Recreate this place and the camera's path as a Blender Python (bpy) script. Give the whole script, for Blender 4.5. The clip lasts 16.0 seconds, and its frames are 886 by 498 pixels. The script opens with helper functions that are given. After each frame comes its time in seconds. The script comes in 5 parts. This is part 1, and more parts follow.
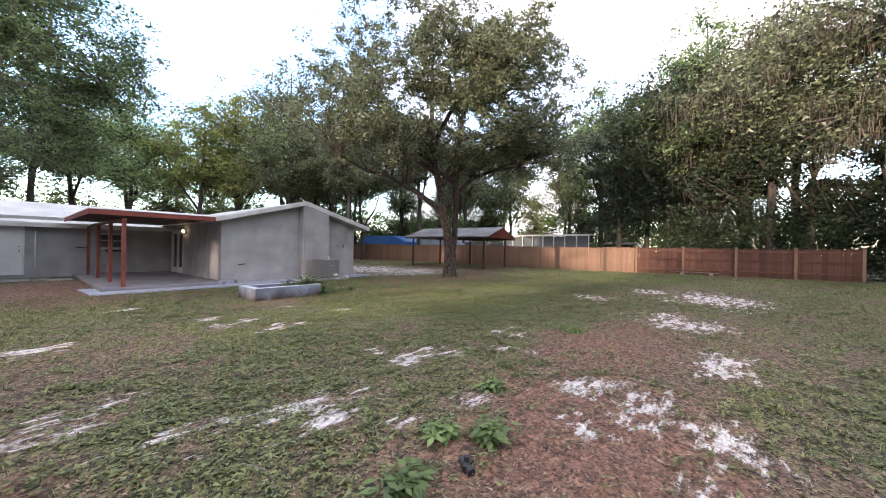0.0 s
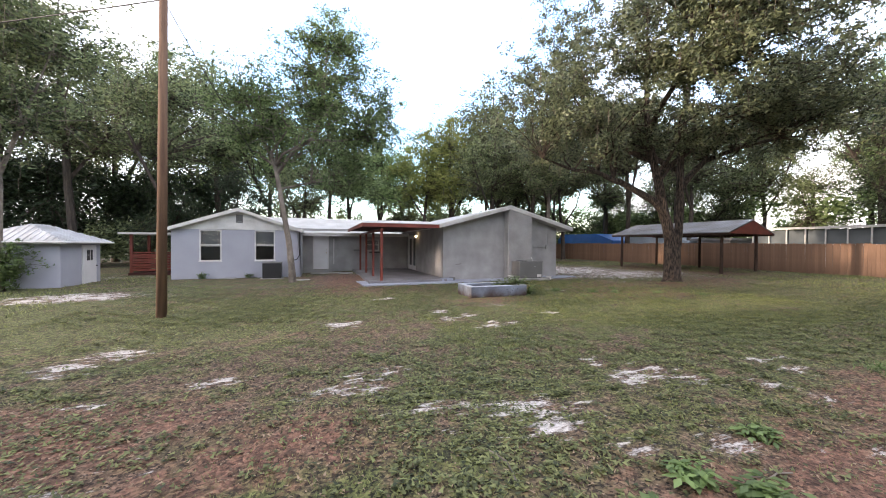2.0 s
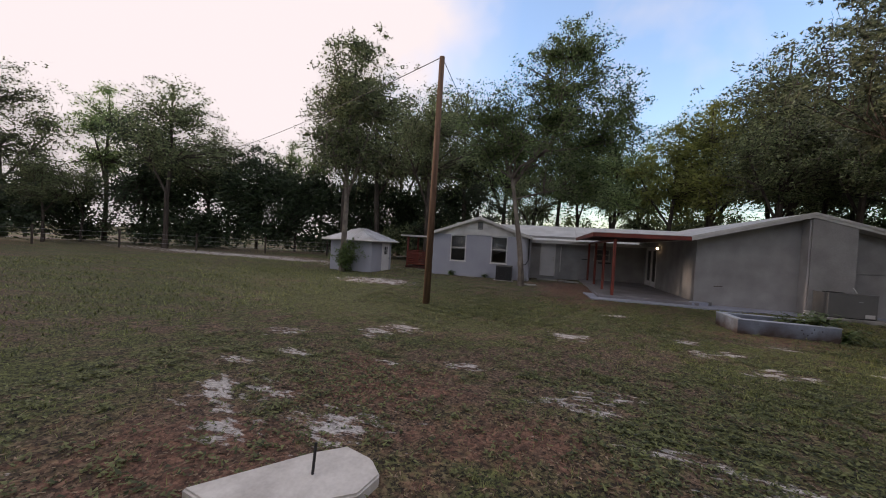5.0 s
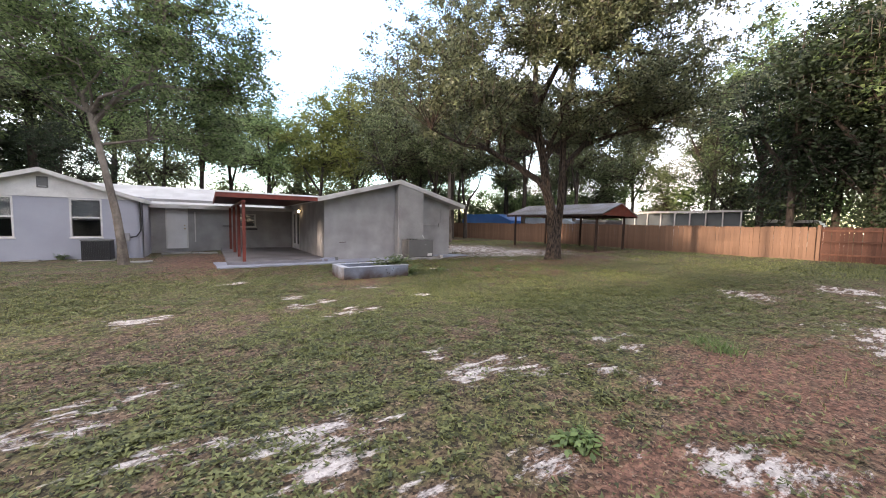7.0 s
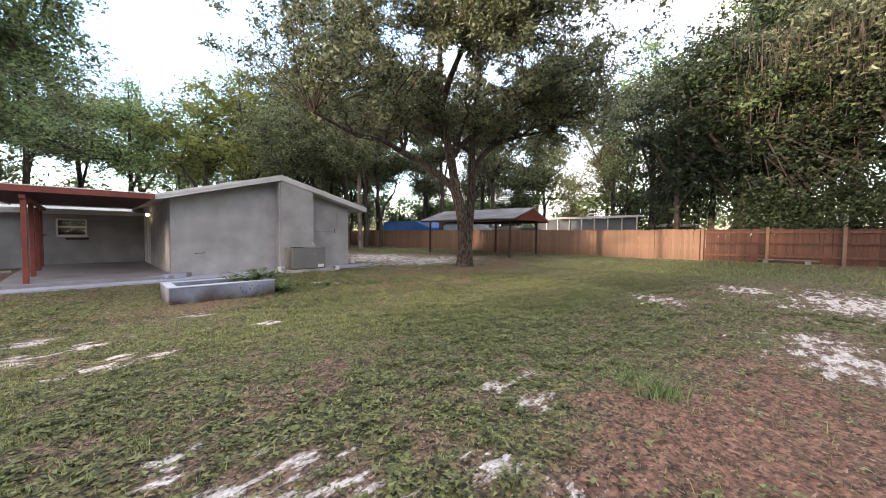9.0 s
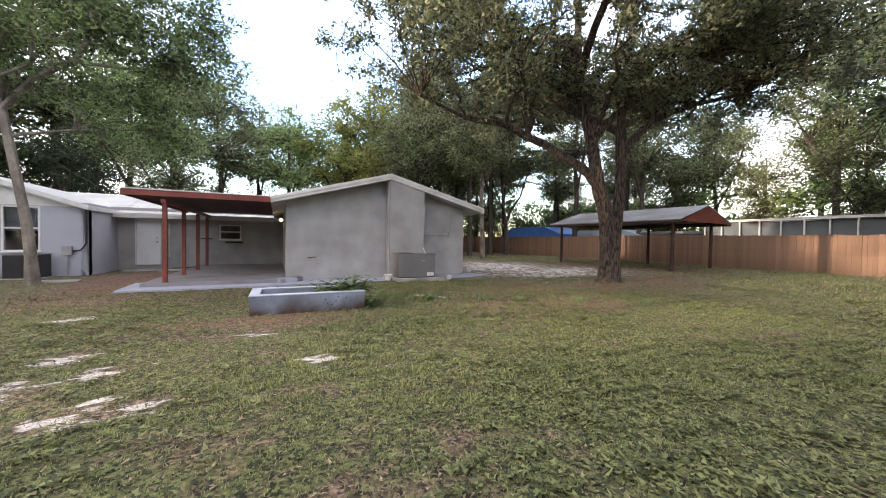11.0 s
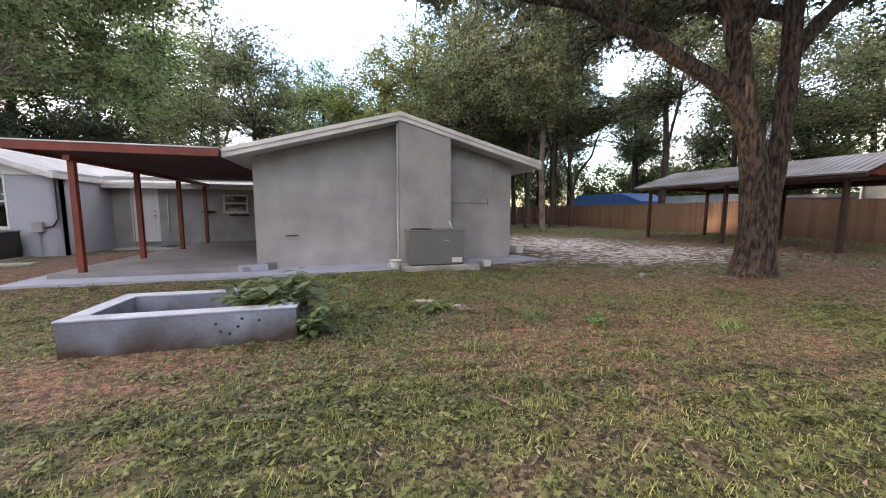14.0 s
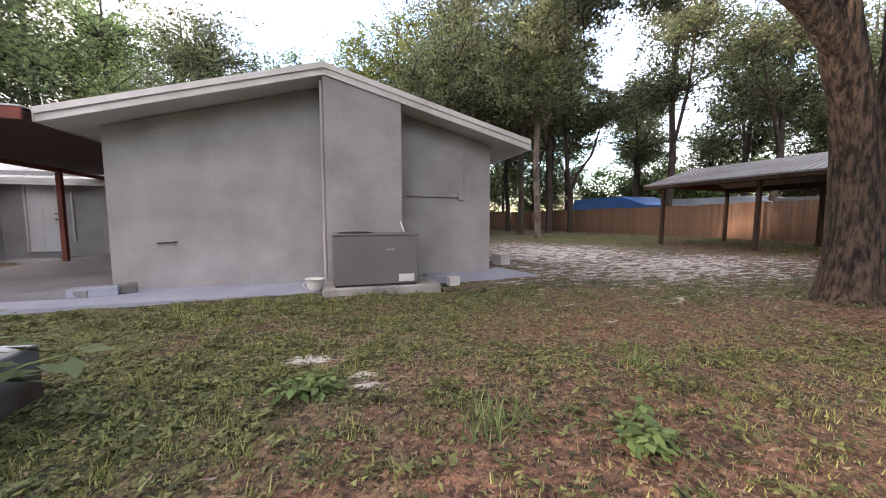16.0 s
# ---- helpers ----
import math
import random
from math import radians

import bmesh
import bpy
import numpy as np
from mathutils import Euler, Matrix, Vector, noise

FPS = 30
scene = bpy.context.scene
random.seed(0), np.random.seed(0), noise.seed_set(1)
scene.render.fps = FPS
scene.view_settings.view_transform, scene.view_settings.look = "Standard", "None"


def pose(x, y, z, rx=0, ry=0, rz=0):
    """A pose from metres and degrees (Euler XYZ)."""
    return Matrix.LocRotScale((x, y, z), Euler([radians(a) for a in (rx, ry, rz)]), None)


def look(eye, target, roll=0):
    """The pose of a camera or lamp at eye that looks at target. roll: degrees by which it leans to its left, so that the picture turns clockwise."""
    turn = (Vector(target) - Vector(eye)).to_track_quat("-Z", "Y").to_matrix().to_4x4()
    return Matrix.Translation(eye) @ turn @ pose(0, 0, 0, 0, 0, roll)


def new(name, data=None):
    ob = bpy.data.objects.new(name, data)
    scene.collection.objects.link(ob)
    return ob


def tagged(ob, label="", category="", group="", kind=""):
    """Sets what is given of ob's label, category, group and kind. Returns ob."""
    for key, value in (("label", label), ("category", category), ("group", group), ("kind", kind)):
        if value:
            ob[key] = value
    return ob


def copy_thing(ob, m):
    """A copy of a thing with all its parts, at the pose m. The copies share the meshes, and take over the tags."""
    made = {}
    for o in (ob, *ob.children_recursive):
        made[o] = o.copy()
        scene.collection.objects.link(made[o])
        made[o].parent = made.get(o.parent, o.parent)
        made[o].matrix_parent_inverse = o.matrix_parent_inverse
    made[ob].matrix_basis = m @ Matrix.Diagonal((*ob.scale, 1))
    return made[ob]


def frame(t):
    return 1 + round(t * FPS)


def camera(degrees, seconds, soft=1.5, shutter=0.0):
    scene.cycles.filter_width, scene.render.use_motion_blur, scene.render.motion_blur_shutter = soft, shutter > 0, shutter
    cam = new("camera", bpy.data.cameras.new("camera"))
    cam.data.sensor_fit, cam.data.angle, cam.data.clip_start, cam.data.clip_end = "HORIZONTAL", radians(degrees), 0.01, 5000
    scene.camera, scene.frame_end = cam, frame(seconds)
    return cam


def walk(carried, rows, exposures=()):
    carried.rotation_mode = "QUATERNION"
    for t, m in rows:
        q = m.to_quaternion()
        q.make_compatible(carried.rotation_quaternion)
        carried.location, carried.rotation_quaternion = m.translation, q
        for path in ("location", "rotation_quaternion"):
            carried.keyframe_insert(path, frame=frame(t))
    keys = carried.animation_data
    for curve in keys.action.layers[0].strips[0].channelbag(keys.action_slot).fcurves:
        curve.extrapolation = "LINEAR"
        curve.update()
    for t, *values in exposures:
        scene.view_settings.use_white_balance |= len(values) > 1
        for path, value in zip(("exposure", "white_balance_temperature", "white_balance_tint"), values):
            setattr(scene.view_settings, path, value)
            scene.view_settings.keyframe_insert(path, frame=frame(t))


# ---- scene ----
cam = camera(103.0, 16.0, soft=1.0)
PATH = [
    (0, (-5.115, -14.974, 1.385), (-3.56, -13.717, 1.382), 1.0),
    (0.5, (-5.15, -14.922, 1.414), (-3.794, -13.452, 1.395), 0.3),
    (1, (-5.202, -14.869, 1.436), (-4.026, -13.252, 1.401), 0.4),
    (1.5, (-5.278, -14.869, 1.473), (-4.323, -13.112, 1.443), 0.7),
    (2, (-5.36, -14.898, 1.502), (-4.684, -13.016, 1.478), 0.3),
    (2.5, (-5.432, -14.922, 1.521), (-5.035, -12.962, 1.505), 0.2),
    (3, (-5.503, -14.955, 1.537), (-5.378, -12.959, 1.518), 0.6),
    (3.2, (-5.536, -14.984, 1.548), (-5.505, -12.985, 1.527), 0.7),
    (4.35, (-5.53, -15.05, 1.585), (-6.25, -13.184, 1.56), 2.0),
    (5.3, (-5.5, -15.057, 1.614), (-5.827, -13.085, 1.565), 2.9),
    (5.5, (-5.387, -15.024, 1.591), (-5.523, -13.031, 1.495), 2.1),
    (6, (-4.948, -14.822, 1.495), (-4.431, -12.893, 1.374), 4.7),
    (6.5, (-4.437, -14.598, 1.445), (-3.506, -12.831, 1.346), 2.4),
    (7, (-3.886, -14.43, 1.422), (-2.778, -12.771, 1.286), 1.1),
    (7.5, (-3.406, -14.251, 1.407), (-2.087, -12.754, 1.263), 2.1),
    (8, (-2.856, -14.047, 1.351), (-1.523, -12.558, 1.263), -0.0),
    (8.5, (-2.332, -13.783, 1.297), (-0.833, -12.462, 1.216), 2.9),
    (9, (-1.872, -13.493, 1.26), (-0.444, -12.095, 1.181), 0.4),
    (9.2, (-1.69, -13.33, 1.252), (-0.442, -11.767, 1.29), 0.5),
    (10.25, (-0.85, -12.45, 1.2), (0.13, -10.706, 1.15), 0.5),
    (11.3, (0.071, -11.404, 1.162), (0.779, -9.535, 1.102), 0.5),
    (11.5, (0.24, -11.219, 1.165), (0.826, -9.31, 1.05), 0.3),
    (12, (0.464, -10.654, 1.182), (0.8, -8.689, 1.023), 0.7),
    (12.5, (0.773, -10.159, 1.183), (0.889, -8.164, 1.094), 1.9),
    (13, (1.161, -9.584, 1.174), (1.48, -7.613, 1.05), 2.7),
    (13.5, (1.589, -9.08, 1.175), (2.066, -7.14, 1.071), 0.1),
    (14, (1.918, -8.527, 1.151), (2.444, -6.609, 0.943), 0.1),
    (14.5, (2.254, -7.999, 1.151), (2.8, -6.079, 1.019), -0.0),
    (15, (2.625, -7.472, 1.101), (3.148, -5.546, 0.974), 0.2),
    (15.5, (2.999, -6.845, 0.995), (3.558, -4.927, 0.894), -1.4),
    (16, (3.365, -6.373, 0.968), (3.902, -4.454, 0.803), -0.1),
]
EXPOSURES = [(0.0, 0.36, 6500, 22), (2.0, 0.34, 6700, 19), (3.0, -0.15, 6800, 20), (3.2, -0.25, 6800, 20), (4.3, -0.95, 6850, 22), (5.5, -1.32, 6900, 23), (6.0, -0.55, 6900, 23), (6.7, 0.24, 6900, 22),
             (9.0, 0.46, 6900, 21), (11.5, 0.46, 6950, 20), (13.0, 0.44, 6950, 20), (14.0, 0.4, 7000, 22), (14.5, 0.4, 7050, 23), (16.0, 0.56, 7100, 24)]
walk(cam, [(t, look(eye, target, roll)) for t, eye, target, roll in PATH], EXPOSURES)

# ---- world and sun ----
SUN_FROM = Vector((-0.97, 0.10, 0.172)).normalized()
world = bpy.data.worlds.new("evening_sky")
scene.world = world
world.use_nodes = True
wn, wl = world.node_tree.nodes, world.node_tree.links
wn.clear()
sky = wn.new("ShaderNodeTexSky")
sky.sky_type = "NISHITA"
sky.sun_disc = False
sky.sun_elevation = math.asin(SUN_FROM.z)
sky.sun_rotation = math.atan2(SUN_FROM.x, SUN_FROM.y)
sky.air_density, sky.dust_density, sky.ozone_density = 1.2, 0.3, 3.0
sky_coord = wn.new("ShaderNodeTexCoord")
cloud_noise = wn.new("ShaderNodeTexNoise")
cloud_noise.inputs["Scale"].default_value = 1.9
cloud_noise.inputs["Detail"].default_value = 6
cloud_ramp = wn.new("ShaderNodeValToRGB")
cloud_ramp.color_ramp.elements[0].position, cloud_ramp.color_ramp.elements[1].position = 0.42, 0.64
cloud_ramp.color_ramp.elements[0].color = (0.08, 0.08, 0.08, 1)
cloud_mix = wn.new("ShaderNodeMix")
cloud_mix.data_type = "RGBA"
cloud_mix.inputs["B"].default_value = (44.0, 43.5, 43.5, 1)
sky_out = wn.new("ShaderNodeBackground")
sky_out.inputs["Strength"].default_value = 0.05
world_out = wn.new("ShaderNodeOutputWorld")
cloud_shift = wn.new("ShaderNodeMapping")
cloud_shift.inputs["Location"].default_value = (3.1, 1.7, 0.1)
wl.new(sky_coord.outputs["Generated"], cloud_shift.inputs["Vector"])
wl.new(cloud_shift.outputs["Vector"], cloud_noise.inputs["Vector"])
# The cloud breaks up in the northern half of the sky.
break_dot = wn.new("ShaderNodeVectorMath")
break_dot.operation = "DOT_PRODUCT"
break_dot.inputs[1].default_value = Vector((0.1, 0.88, 0.46)).normalized()
wl.new(sky_coord.outputs["Generated"], break_dot.inputs[0])
break_range = wn.new("ShaderNodeMapRange")
break_range.inputs["From Min"].default_value, break_range.inputs["From Max"].default_value = 0.7, 0.97
break_range.inputs["To Min"].default_value, break_range.inputs["To Max"].default_value = 0.06, -0.10
wl.new(break_dot.outputs["Value"], break_range.inputs["Value"])
cover_sum = wn.new("ShaderNodeMath")
cover_sum.operation = "ADD"
wl.new(cloud_noise.outputs["Fac"], cover_sum.inputs[0])
wl.new(break_range.outputs["Result"], cover_sum.inputs[1])
wl.new(cover_sum.outputs[0], cloud_ramp.inputs["Fac"])
glow_dot = wn.new("ShaderNodeVectorMath")
glow_dot.operation = "DOT_PRODUCT"
glow_dot.inputs[1].default_value = SUN_FROM
wl.new(sky_coord.outputs["Generated"], glow_dot.inputs[0])
glow = wn.new("ShaderNodeMapRange")
glow.inputs["From Min"].default_value, glow.inputs["From Max"].default_value = 0.25, 0.75
wl.new(glow_dot.outputs["Value"], glow.inputs["Value"])
haze = wn.new("ShaderNodeMath")
haze.operation, haze.use_clamp = "ADD", True
wl.new(cloud_ramp.outputs["Color"], haze.inputs[0])
wl.new(glow.outputs["Result"], haze.inputs[1])
wl.new(haze.outputs[0], cloud_mix.inputs["Factor"])
sky_gain = wn.new("ShaderNodeVectorMath")
sky_gain.operation = "SCALE"
sky_gain.inputs["Scale"].default_value = 24.0
wl.new(sky.outputs["Color"], sky_gain.inputs[0])
wl.new(sky_gain.outputs["Vector"], cloud_mix.inputs["A"])
wl.new(cloud_mix.outputs["Result"], sky_out.inputs["Color"])
wl.new(sky_out.outputs["Background"], world_out.inputs["Surface"])

sun = new("sun", bpy.data.lights.new("sun", "SUN"))
sun.data.energy, sun.data.angle, sun.data.color = 5.0, radians(0.6), (1.0, 0.83, 0.62)
sun.matrix_world = look(SUN_FROM * 60, (0, 0, 0))


# ---- materials ----
def material(name, base, dark=None, scale=3.0, fine=40.0, rough=0.8, bump=0.25, metal=0.0, spread=0.5, coords="Object", stretch=(1, 1, 1), island=0.0, obrand=0.0, depth=0.02):
    """A weathered surface: large blotches between two colours, fine grain, relief."""
    m = bpy.data.materials.new(name)
    m.use_nodes = True
    n, l = m.node_tree.nodes, m.node_tree.links
    p = n["Principled BSDF"]
    p.inputs["Roughness"].default_value, p.inputs["Metallic"].default_value = rough, metal
    tc, mp = n.new("ShaderNodeTexCoord"), n.new("ShaderNodeMapping")
    mp.inputs["Scale"].default_value = stretch
    l.new(tc.outputs[coords], mp.inputs["Vector"])
    big, small = n.new("ShaderNodeTexNoise"), n.new("ShaderNodeTexNoise")
    for node, s, d in ((big, scale, 5), (small, fine, 4)):
        node.inputs["Scale"].default_value, node.inputs["Detail"].default_value = s, d
        l.new(mp.outputs["Vector"], node.inputs["Vector"])
    add = n.new("ShaderNodeMath")
    add.operation = "MULTIPLY_ADD"
    l.new(small.outputs["Fac"], add.inputs[0])
    add.inputs[1].default_value = 0.35
    l.new(big.outputs["Fac"], add.inputs[2])
    ramp = n.new("ShaderNodeMapRange")
    ramp.inputs["From Min"].default_value, ramp.inputs["From Max"].default_value = 0.68 - 0.4 * spread, 0.68 + 0.4 * spread
    l.new(add.outputs[0], ramp.inputs["Value"])
    mix = n.new("ShaderNodeMix")
    mix.data_type = "RGBA"
    dark = dark or tuple(c * 0.7 for c in base)
    mix.inputs["A"].default_value, mix.inputs["B"].default_value = (*dark, 1), (*base, 1)
    l.new(ramp.outputs["Result"], mix.inputs["Factor"])
    out = mix.outputs["Result"]
    if island or obrand:
        src = n.new("ShaderNodeNewGeometry").outputs["Random Per Island"] if island else n.new("ShaderNodeObjectInfo").outputs["Random"]
        amount = island or obrand
        rng = n.new("ShaderNodeMapRange")
        rng.inputs["To Min"].default_value, rng.inputs["To Max"].default_value = 1 - amount, 1 + amount
        l.new(src, rng.inputs["Value"])
        hsv = n.new("ShaderNodeHueSaturation")
        l.new(out, hsv.inputs["Color"])
        l.new(rng.outputs["Result"], hsv.inputs["Value"])
        out = hsv.outputs["Color"]
    l.new(out, p.inputs["Base Color"])
    if bump:
        b = n.new("ShaderNodeBump")
        b.inputs["Strength"].default_value, b.inputs["Distance"].default_value = bump, depth
        l.new(add.outputs[0], b.inputs["Height"])
        l.new(b.outputs["Normal"], p.inputs["Normal"])
    return m


def leaf_material(name, light, dark, through_light=0.35, rough=0.5):
    m = bpy.data.materials.new(name)
    m.use_nodes = True
    n, l = m.node_tree.nodes, m.node_tree.links
    p, out = n["Principled BSDF"], n["Material Output"]
    geo, ramp = n.new("ShaderNodeNewGeometry"), n.new("ShaderNodeMix")
    ramp.data_type = "RGBA"
    ramp.inputs["A"].default_value, ramp.inputs["B"].default_value = (*dark, 1), (*light, 1)
    l.new(geo.outputs["Random Per Island"], ramp.inputs["Factor"])
    info, hsv, rng = n.new("ShaderNodeObjectInfo"), n.new("ShaderNodeHueSaturation"), n.new("ShaderNodeMapRange")
    rng.inputs["To Min"].default_value, rng.inputs["To Max"].default_value = 0.75, 1.25
    l.new(info.outputs["Random"], rng.inputs["Value"])
    l.new(rng.outputs["Result"], hsv.inputs["Value"])
    l.new(ramp.outputs["Result"], hsv.inputs["Color"])
    l.new(hsv.outputs["Color"], p.inputs["Base Color"])
    p.inputs["Roughness"].default_value = rough
    trans, mix = n.new("ShaderNodeBsdfTranslucent"), n.new("ShaderNodeMixShader")
    l.new(hsv.outputs["Color"], trans.inputs["Color"])
    mix.inputs["Fac"].default_value = through_light
    l.new(p.outputs["BSDF"], mix.inputs[1])
    l.new(trans.outputs["BSDF"], mix.inputs[2])
    l.new(mix.outputs["Shader"], out.inputs["Surface"])
    return m


M_STUCCO = material("grey_painted_stucco", (0.365, 0.36, 0.36), (0.235, 0.23, 0.23), 1.5, 34, 0.9, 0.7, spread=0.6, depth=0.03)
M_STUCCO_L = material("pale_lavender_grey_paint", (0.38, 0.395, 0.45), (0.30, 0.31, 0.36), 0.9, 55, 0.9, 0.3, spread=0.8)
M_WHITE = material("white_trim_paint", (0.66, 0.655, 0.64), (0.50, 0.495, 0.48), 2.0, 30, 0.6, 0.1)
M_SOFFIT = material("soffit_paint", (0.55, 0.55, 0.53), (0.44, 0.44, 0.42), 1.5, 30, 0.8, 0.1)
M_ROOF = material("pale_roof_membrane", (0.58, 0.595, 0.60), (0.42, 0.435, 0.43), 1.2, 25, 0.55, 0.15)
M_TIN = material("galvanised_roof_tin", (0.62, 0.64, 0.66), (0.42, 0.42, 0.42), 1.0, 18, 0.38, 0.1, metal=0.55)
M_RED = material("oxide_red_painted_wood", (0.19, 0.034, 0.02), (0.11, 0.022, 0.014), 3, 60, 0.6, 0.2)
# A darker red with the shade under the patio roof mixed in.
M_REDDARK = material("shade_darkened_red_board", (0.06, 0.013, 0.009), (0.032, 0.008, 0.006), 2, 40, 0.7, 0.2)
M_CONC = material("blue_grey_painted_concrete", (0.34, 0.37, 0.46), (0.22, 0.24, 0.29), 1.4, 30, 0.75, 0.3, spread=0.9)
M_CONC2 = material("bare_concrete", (0.36, 0.35, 0.335), (0.18, 0.175, 0.165), 2.2, 40, 0.9, 0.5)
M_PLANTER = material("painted_planter_concrete", (0.265, 0.32, 0.41), (0.13, 0.15, 0.19), 1.6, 40, 0.85, 0.4)
M_ACGREY = material("grey_enamelled_sheet_metal", (0.15, 0.15, 0.148), (0.115, 0.115, 0.112), 1.0, 40, 0.5, 0.05)
M_BLACK = material("black_plastic", (0.02, 0.02, 0.022), None, 3, 40, 0.5, 0.1)
M_DOORW = material("white_door_paint", (0.70, 0.70, 0.71), (0.60, 0.60, 0.61), 1.5, 30, 0.5, 0.05)
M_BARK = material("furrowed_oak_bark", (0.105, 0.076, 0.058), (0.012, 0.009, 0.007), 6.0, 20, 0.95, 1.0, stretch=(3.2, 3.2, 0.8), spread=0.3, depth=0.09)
M_BARKP = material("pale_lichen_bark", (0.23, 0.20, 0.17), (0.075, 0.062, 0.052), 3.0, 20, 0.95, 0.7, stretch=(1, 1, 0.7))
M_BARKD = material("dark_bark", (0.085, 0.068, 0.055), (0.035, 0.028, 0.024), 3.0, 14, 0.95, 0.8, stretch=(3, 3, 0.6))
M_POLE = material("weathered_utility_pole_wood", (0.17, 0.10, 0.06), (0.09, 0.05, 0.032), 3, 30, 0.9, 0.6, stretch=(4, 4, 0.25))
M_POST = material("dark_timber_post", (0.075, 0.044, 0.031), (0.035, 0.021, 0.016), 3, 30, 0.9, 0.5, stretch=(4, 4, 0.4))
M_FENCE = material("cedar_fence_board", (0.27, 0.165, 0.11), (0.17, 0.10, 0.066), 1.5, 22, 0.85, 0.4, stretch=(2.5, 2.5, 0.5), obrand=0.13)
M_FENCEB = material("aged_red_fence_board", (0.15, 0.068, 0.044), (0.07, 0.032, 0.022), 1.5, 22, 0.85, 0.4, stretch=(2.5, 2.5, 0.5), obrand=0.25)
M_BLUE = material("blue_tarpaulin", (0.025, 0.17, 0.52), (0.018, 0.11, 0.36), 0.6, 8, 0.45, 0.4)
M_TINDARK = material("dull_blue_grey_tin", (0.24, 0.26, 0.29), (0.12, 0.115, 0.11), 0.9, 14, 0.5, 0.1, metal=0.3)
M_COPING = material("pale_coping_paint", (0.42, 0.47, 0.55), (0.24, 0.27, 0.32), 2.5, 35, 0.8, 0.3)
M_POKE = leaf_material("pale_weed_leaf", (0.18, 0.25, 0.11), (0.06, 0.10, 0.04), 0.35, 0.5)
M_GALV = material("galvanised_steel", (0.45, 0.46, 0.47), (0.33, 0.34, 0.35), 3, 40, 0.4, 0.1, metal=0.8)
M_BRASS = material("aged_brass", (0.45, 0.33, 0.15), (0.3, 0.2, 0.09), 5, 40, 0.35, 0.05, metal=0.9)
M_MOSS = leaf_material("spanish_moss", (0.20, 0.165, 0.125), (0.11, 0.092, 0.07), 0.3, 0.9)
M_LEAF_OAK = leaf_material("oak_leaf", (0.25, 0.285, 0.155), (0.016, 0.026, 0.015), 0.35, 0.42)
M_LEAF_GREEN = leaf_material("broadleaf_green", (0.34, 0.46, 0.19), (0.03, 0.06, 0.024), 0.6, 0.5)
M_LEAF_FAR = leaf_material("woodland_leaf", (0.27, 0.325, 0.155), (0.018, 0.033, 0.016), 0.42, 0.55)
M_LEAF_YEL = leaf_material("yellow_green_leaf", (0.33, 0.36, 0.10), (0.12, 0.145, 0.04), 0.42, 0.55)
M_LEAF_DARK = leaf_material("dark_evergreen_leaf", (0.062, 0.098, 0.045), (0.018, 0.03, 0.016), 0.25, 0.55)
M_WEED = leaf_material("fresh_weed_leaf", (0.19, 0.28, 0.095), (0.07, 0.12, 0.042), 0.35, 0.5)
M_GRASS = leaf_material("lawn_blade", (0.30, 0.335, 0.12), (0.032, 0.048, 0.016), 0.25, 0.6)
M_CLOVER = leaf_material("creeping_weed_leaf", (0.27, 0.305, 0.112), (0.026, 0.04, 0.015), 0.25, 0.6)
M_LITTER = leaf_material("dry_leaf_litter", (0.36, 0.27, 0.18), (0.05, 0.027, 0.018), 0.15, 0.8)


def glass_material():
    m = bpy.data.materials.new("window_glass")
    m.use_nodes = True
    p = m.node_tree.nodes["Principled BSDF"]
    p.inputs["Base Color"].default_value = (0.75, 0.8, 0.85, 1)
    p.inputs["Transmission Weight"].default_value = 1.0
    p.inputs["Roughness"].default_value = 0.02
    p.inputs["IOR"].default_value = 1.45
    return m


def lamp_material():
    m = bpy.data.materials.new("lit_lamp_globe")
    m.use_nodes = True
    p = m.node_tree.nodes["Principled BSDF"]
    p.inputs["Base Color"].default_value = (0.9, 0.8, 0.6, 1)
    p.inputs["Emission Color"].default_value = (1.0, 0.72, 0.38, 1)
    p.inputs["Emission Strength"].default_value = 14
    return m


M_GLASS, M_LAMP = glass_material(), lamp_material()


# ---- mesh helpers ----
def box(bm, x0, x1, y0, y1, z0, z1, bevel=0.0):
    made = bmesh.ops.create_cube(bm, size=1.0, matrix=Matrix.Translation(((x0 + x1) / 2, (y0 + y1) / 2, (z0 + z1) / 2)) @ Matrix.Diagonal((x1 - x0, y1 - y0, z1 - z0, 1)))
    if bevel:
        edges = list({e for v in made["verts"] for e in v.link_edges})
        bmesh.ops.bevel(bm, geom=edges, offset=bevel, segments=2, affect="EDGES", profile=0.5)
    return made


def prism(bm, pts, a0, a1, axis="y"):
    """A polygon in the plane across an axis, pushed along it from a0 to a1."""
    def place(u, v, a):
        return {"y": (u, a, v), "x": (a, u, v), "z": (u, v, a)}[axis]
    lo = [bm.verts.new(place(u, v, a0)) for u, v in pts]
    hi = [bm.verts.new(place(u, v, a1)) for u, v in pts]
    bm.faces.new(lo)
    bm.faces.new(list(reversed(hi)))
    for i in range(len(pts)):
        j = (i + 1) % len(pts)
        bm.faces.new((lo[i], hi[i], hi[j], lo[j]))
    bmesh.ops.recalc_face_normals(bm, faces=bm.faces[:])


def rod(bm, a, b, r0, r1=None, n=10):
    a, b = Vector(a), Vector(b)
    r1 = r0 if r1 is None else r1
    m = Matrix.Translation((a + b) / 2) @ (b - a).to_track_quat("Z", "Y").to_matrix().to_4x4()
    return bmesh.ops.create_cone(bm, cap_ends=True, segments=n, radius1=r0, radius2=r1, depth=(b - a).length, matrix=m)


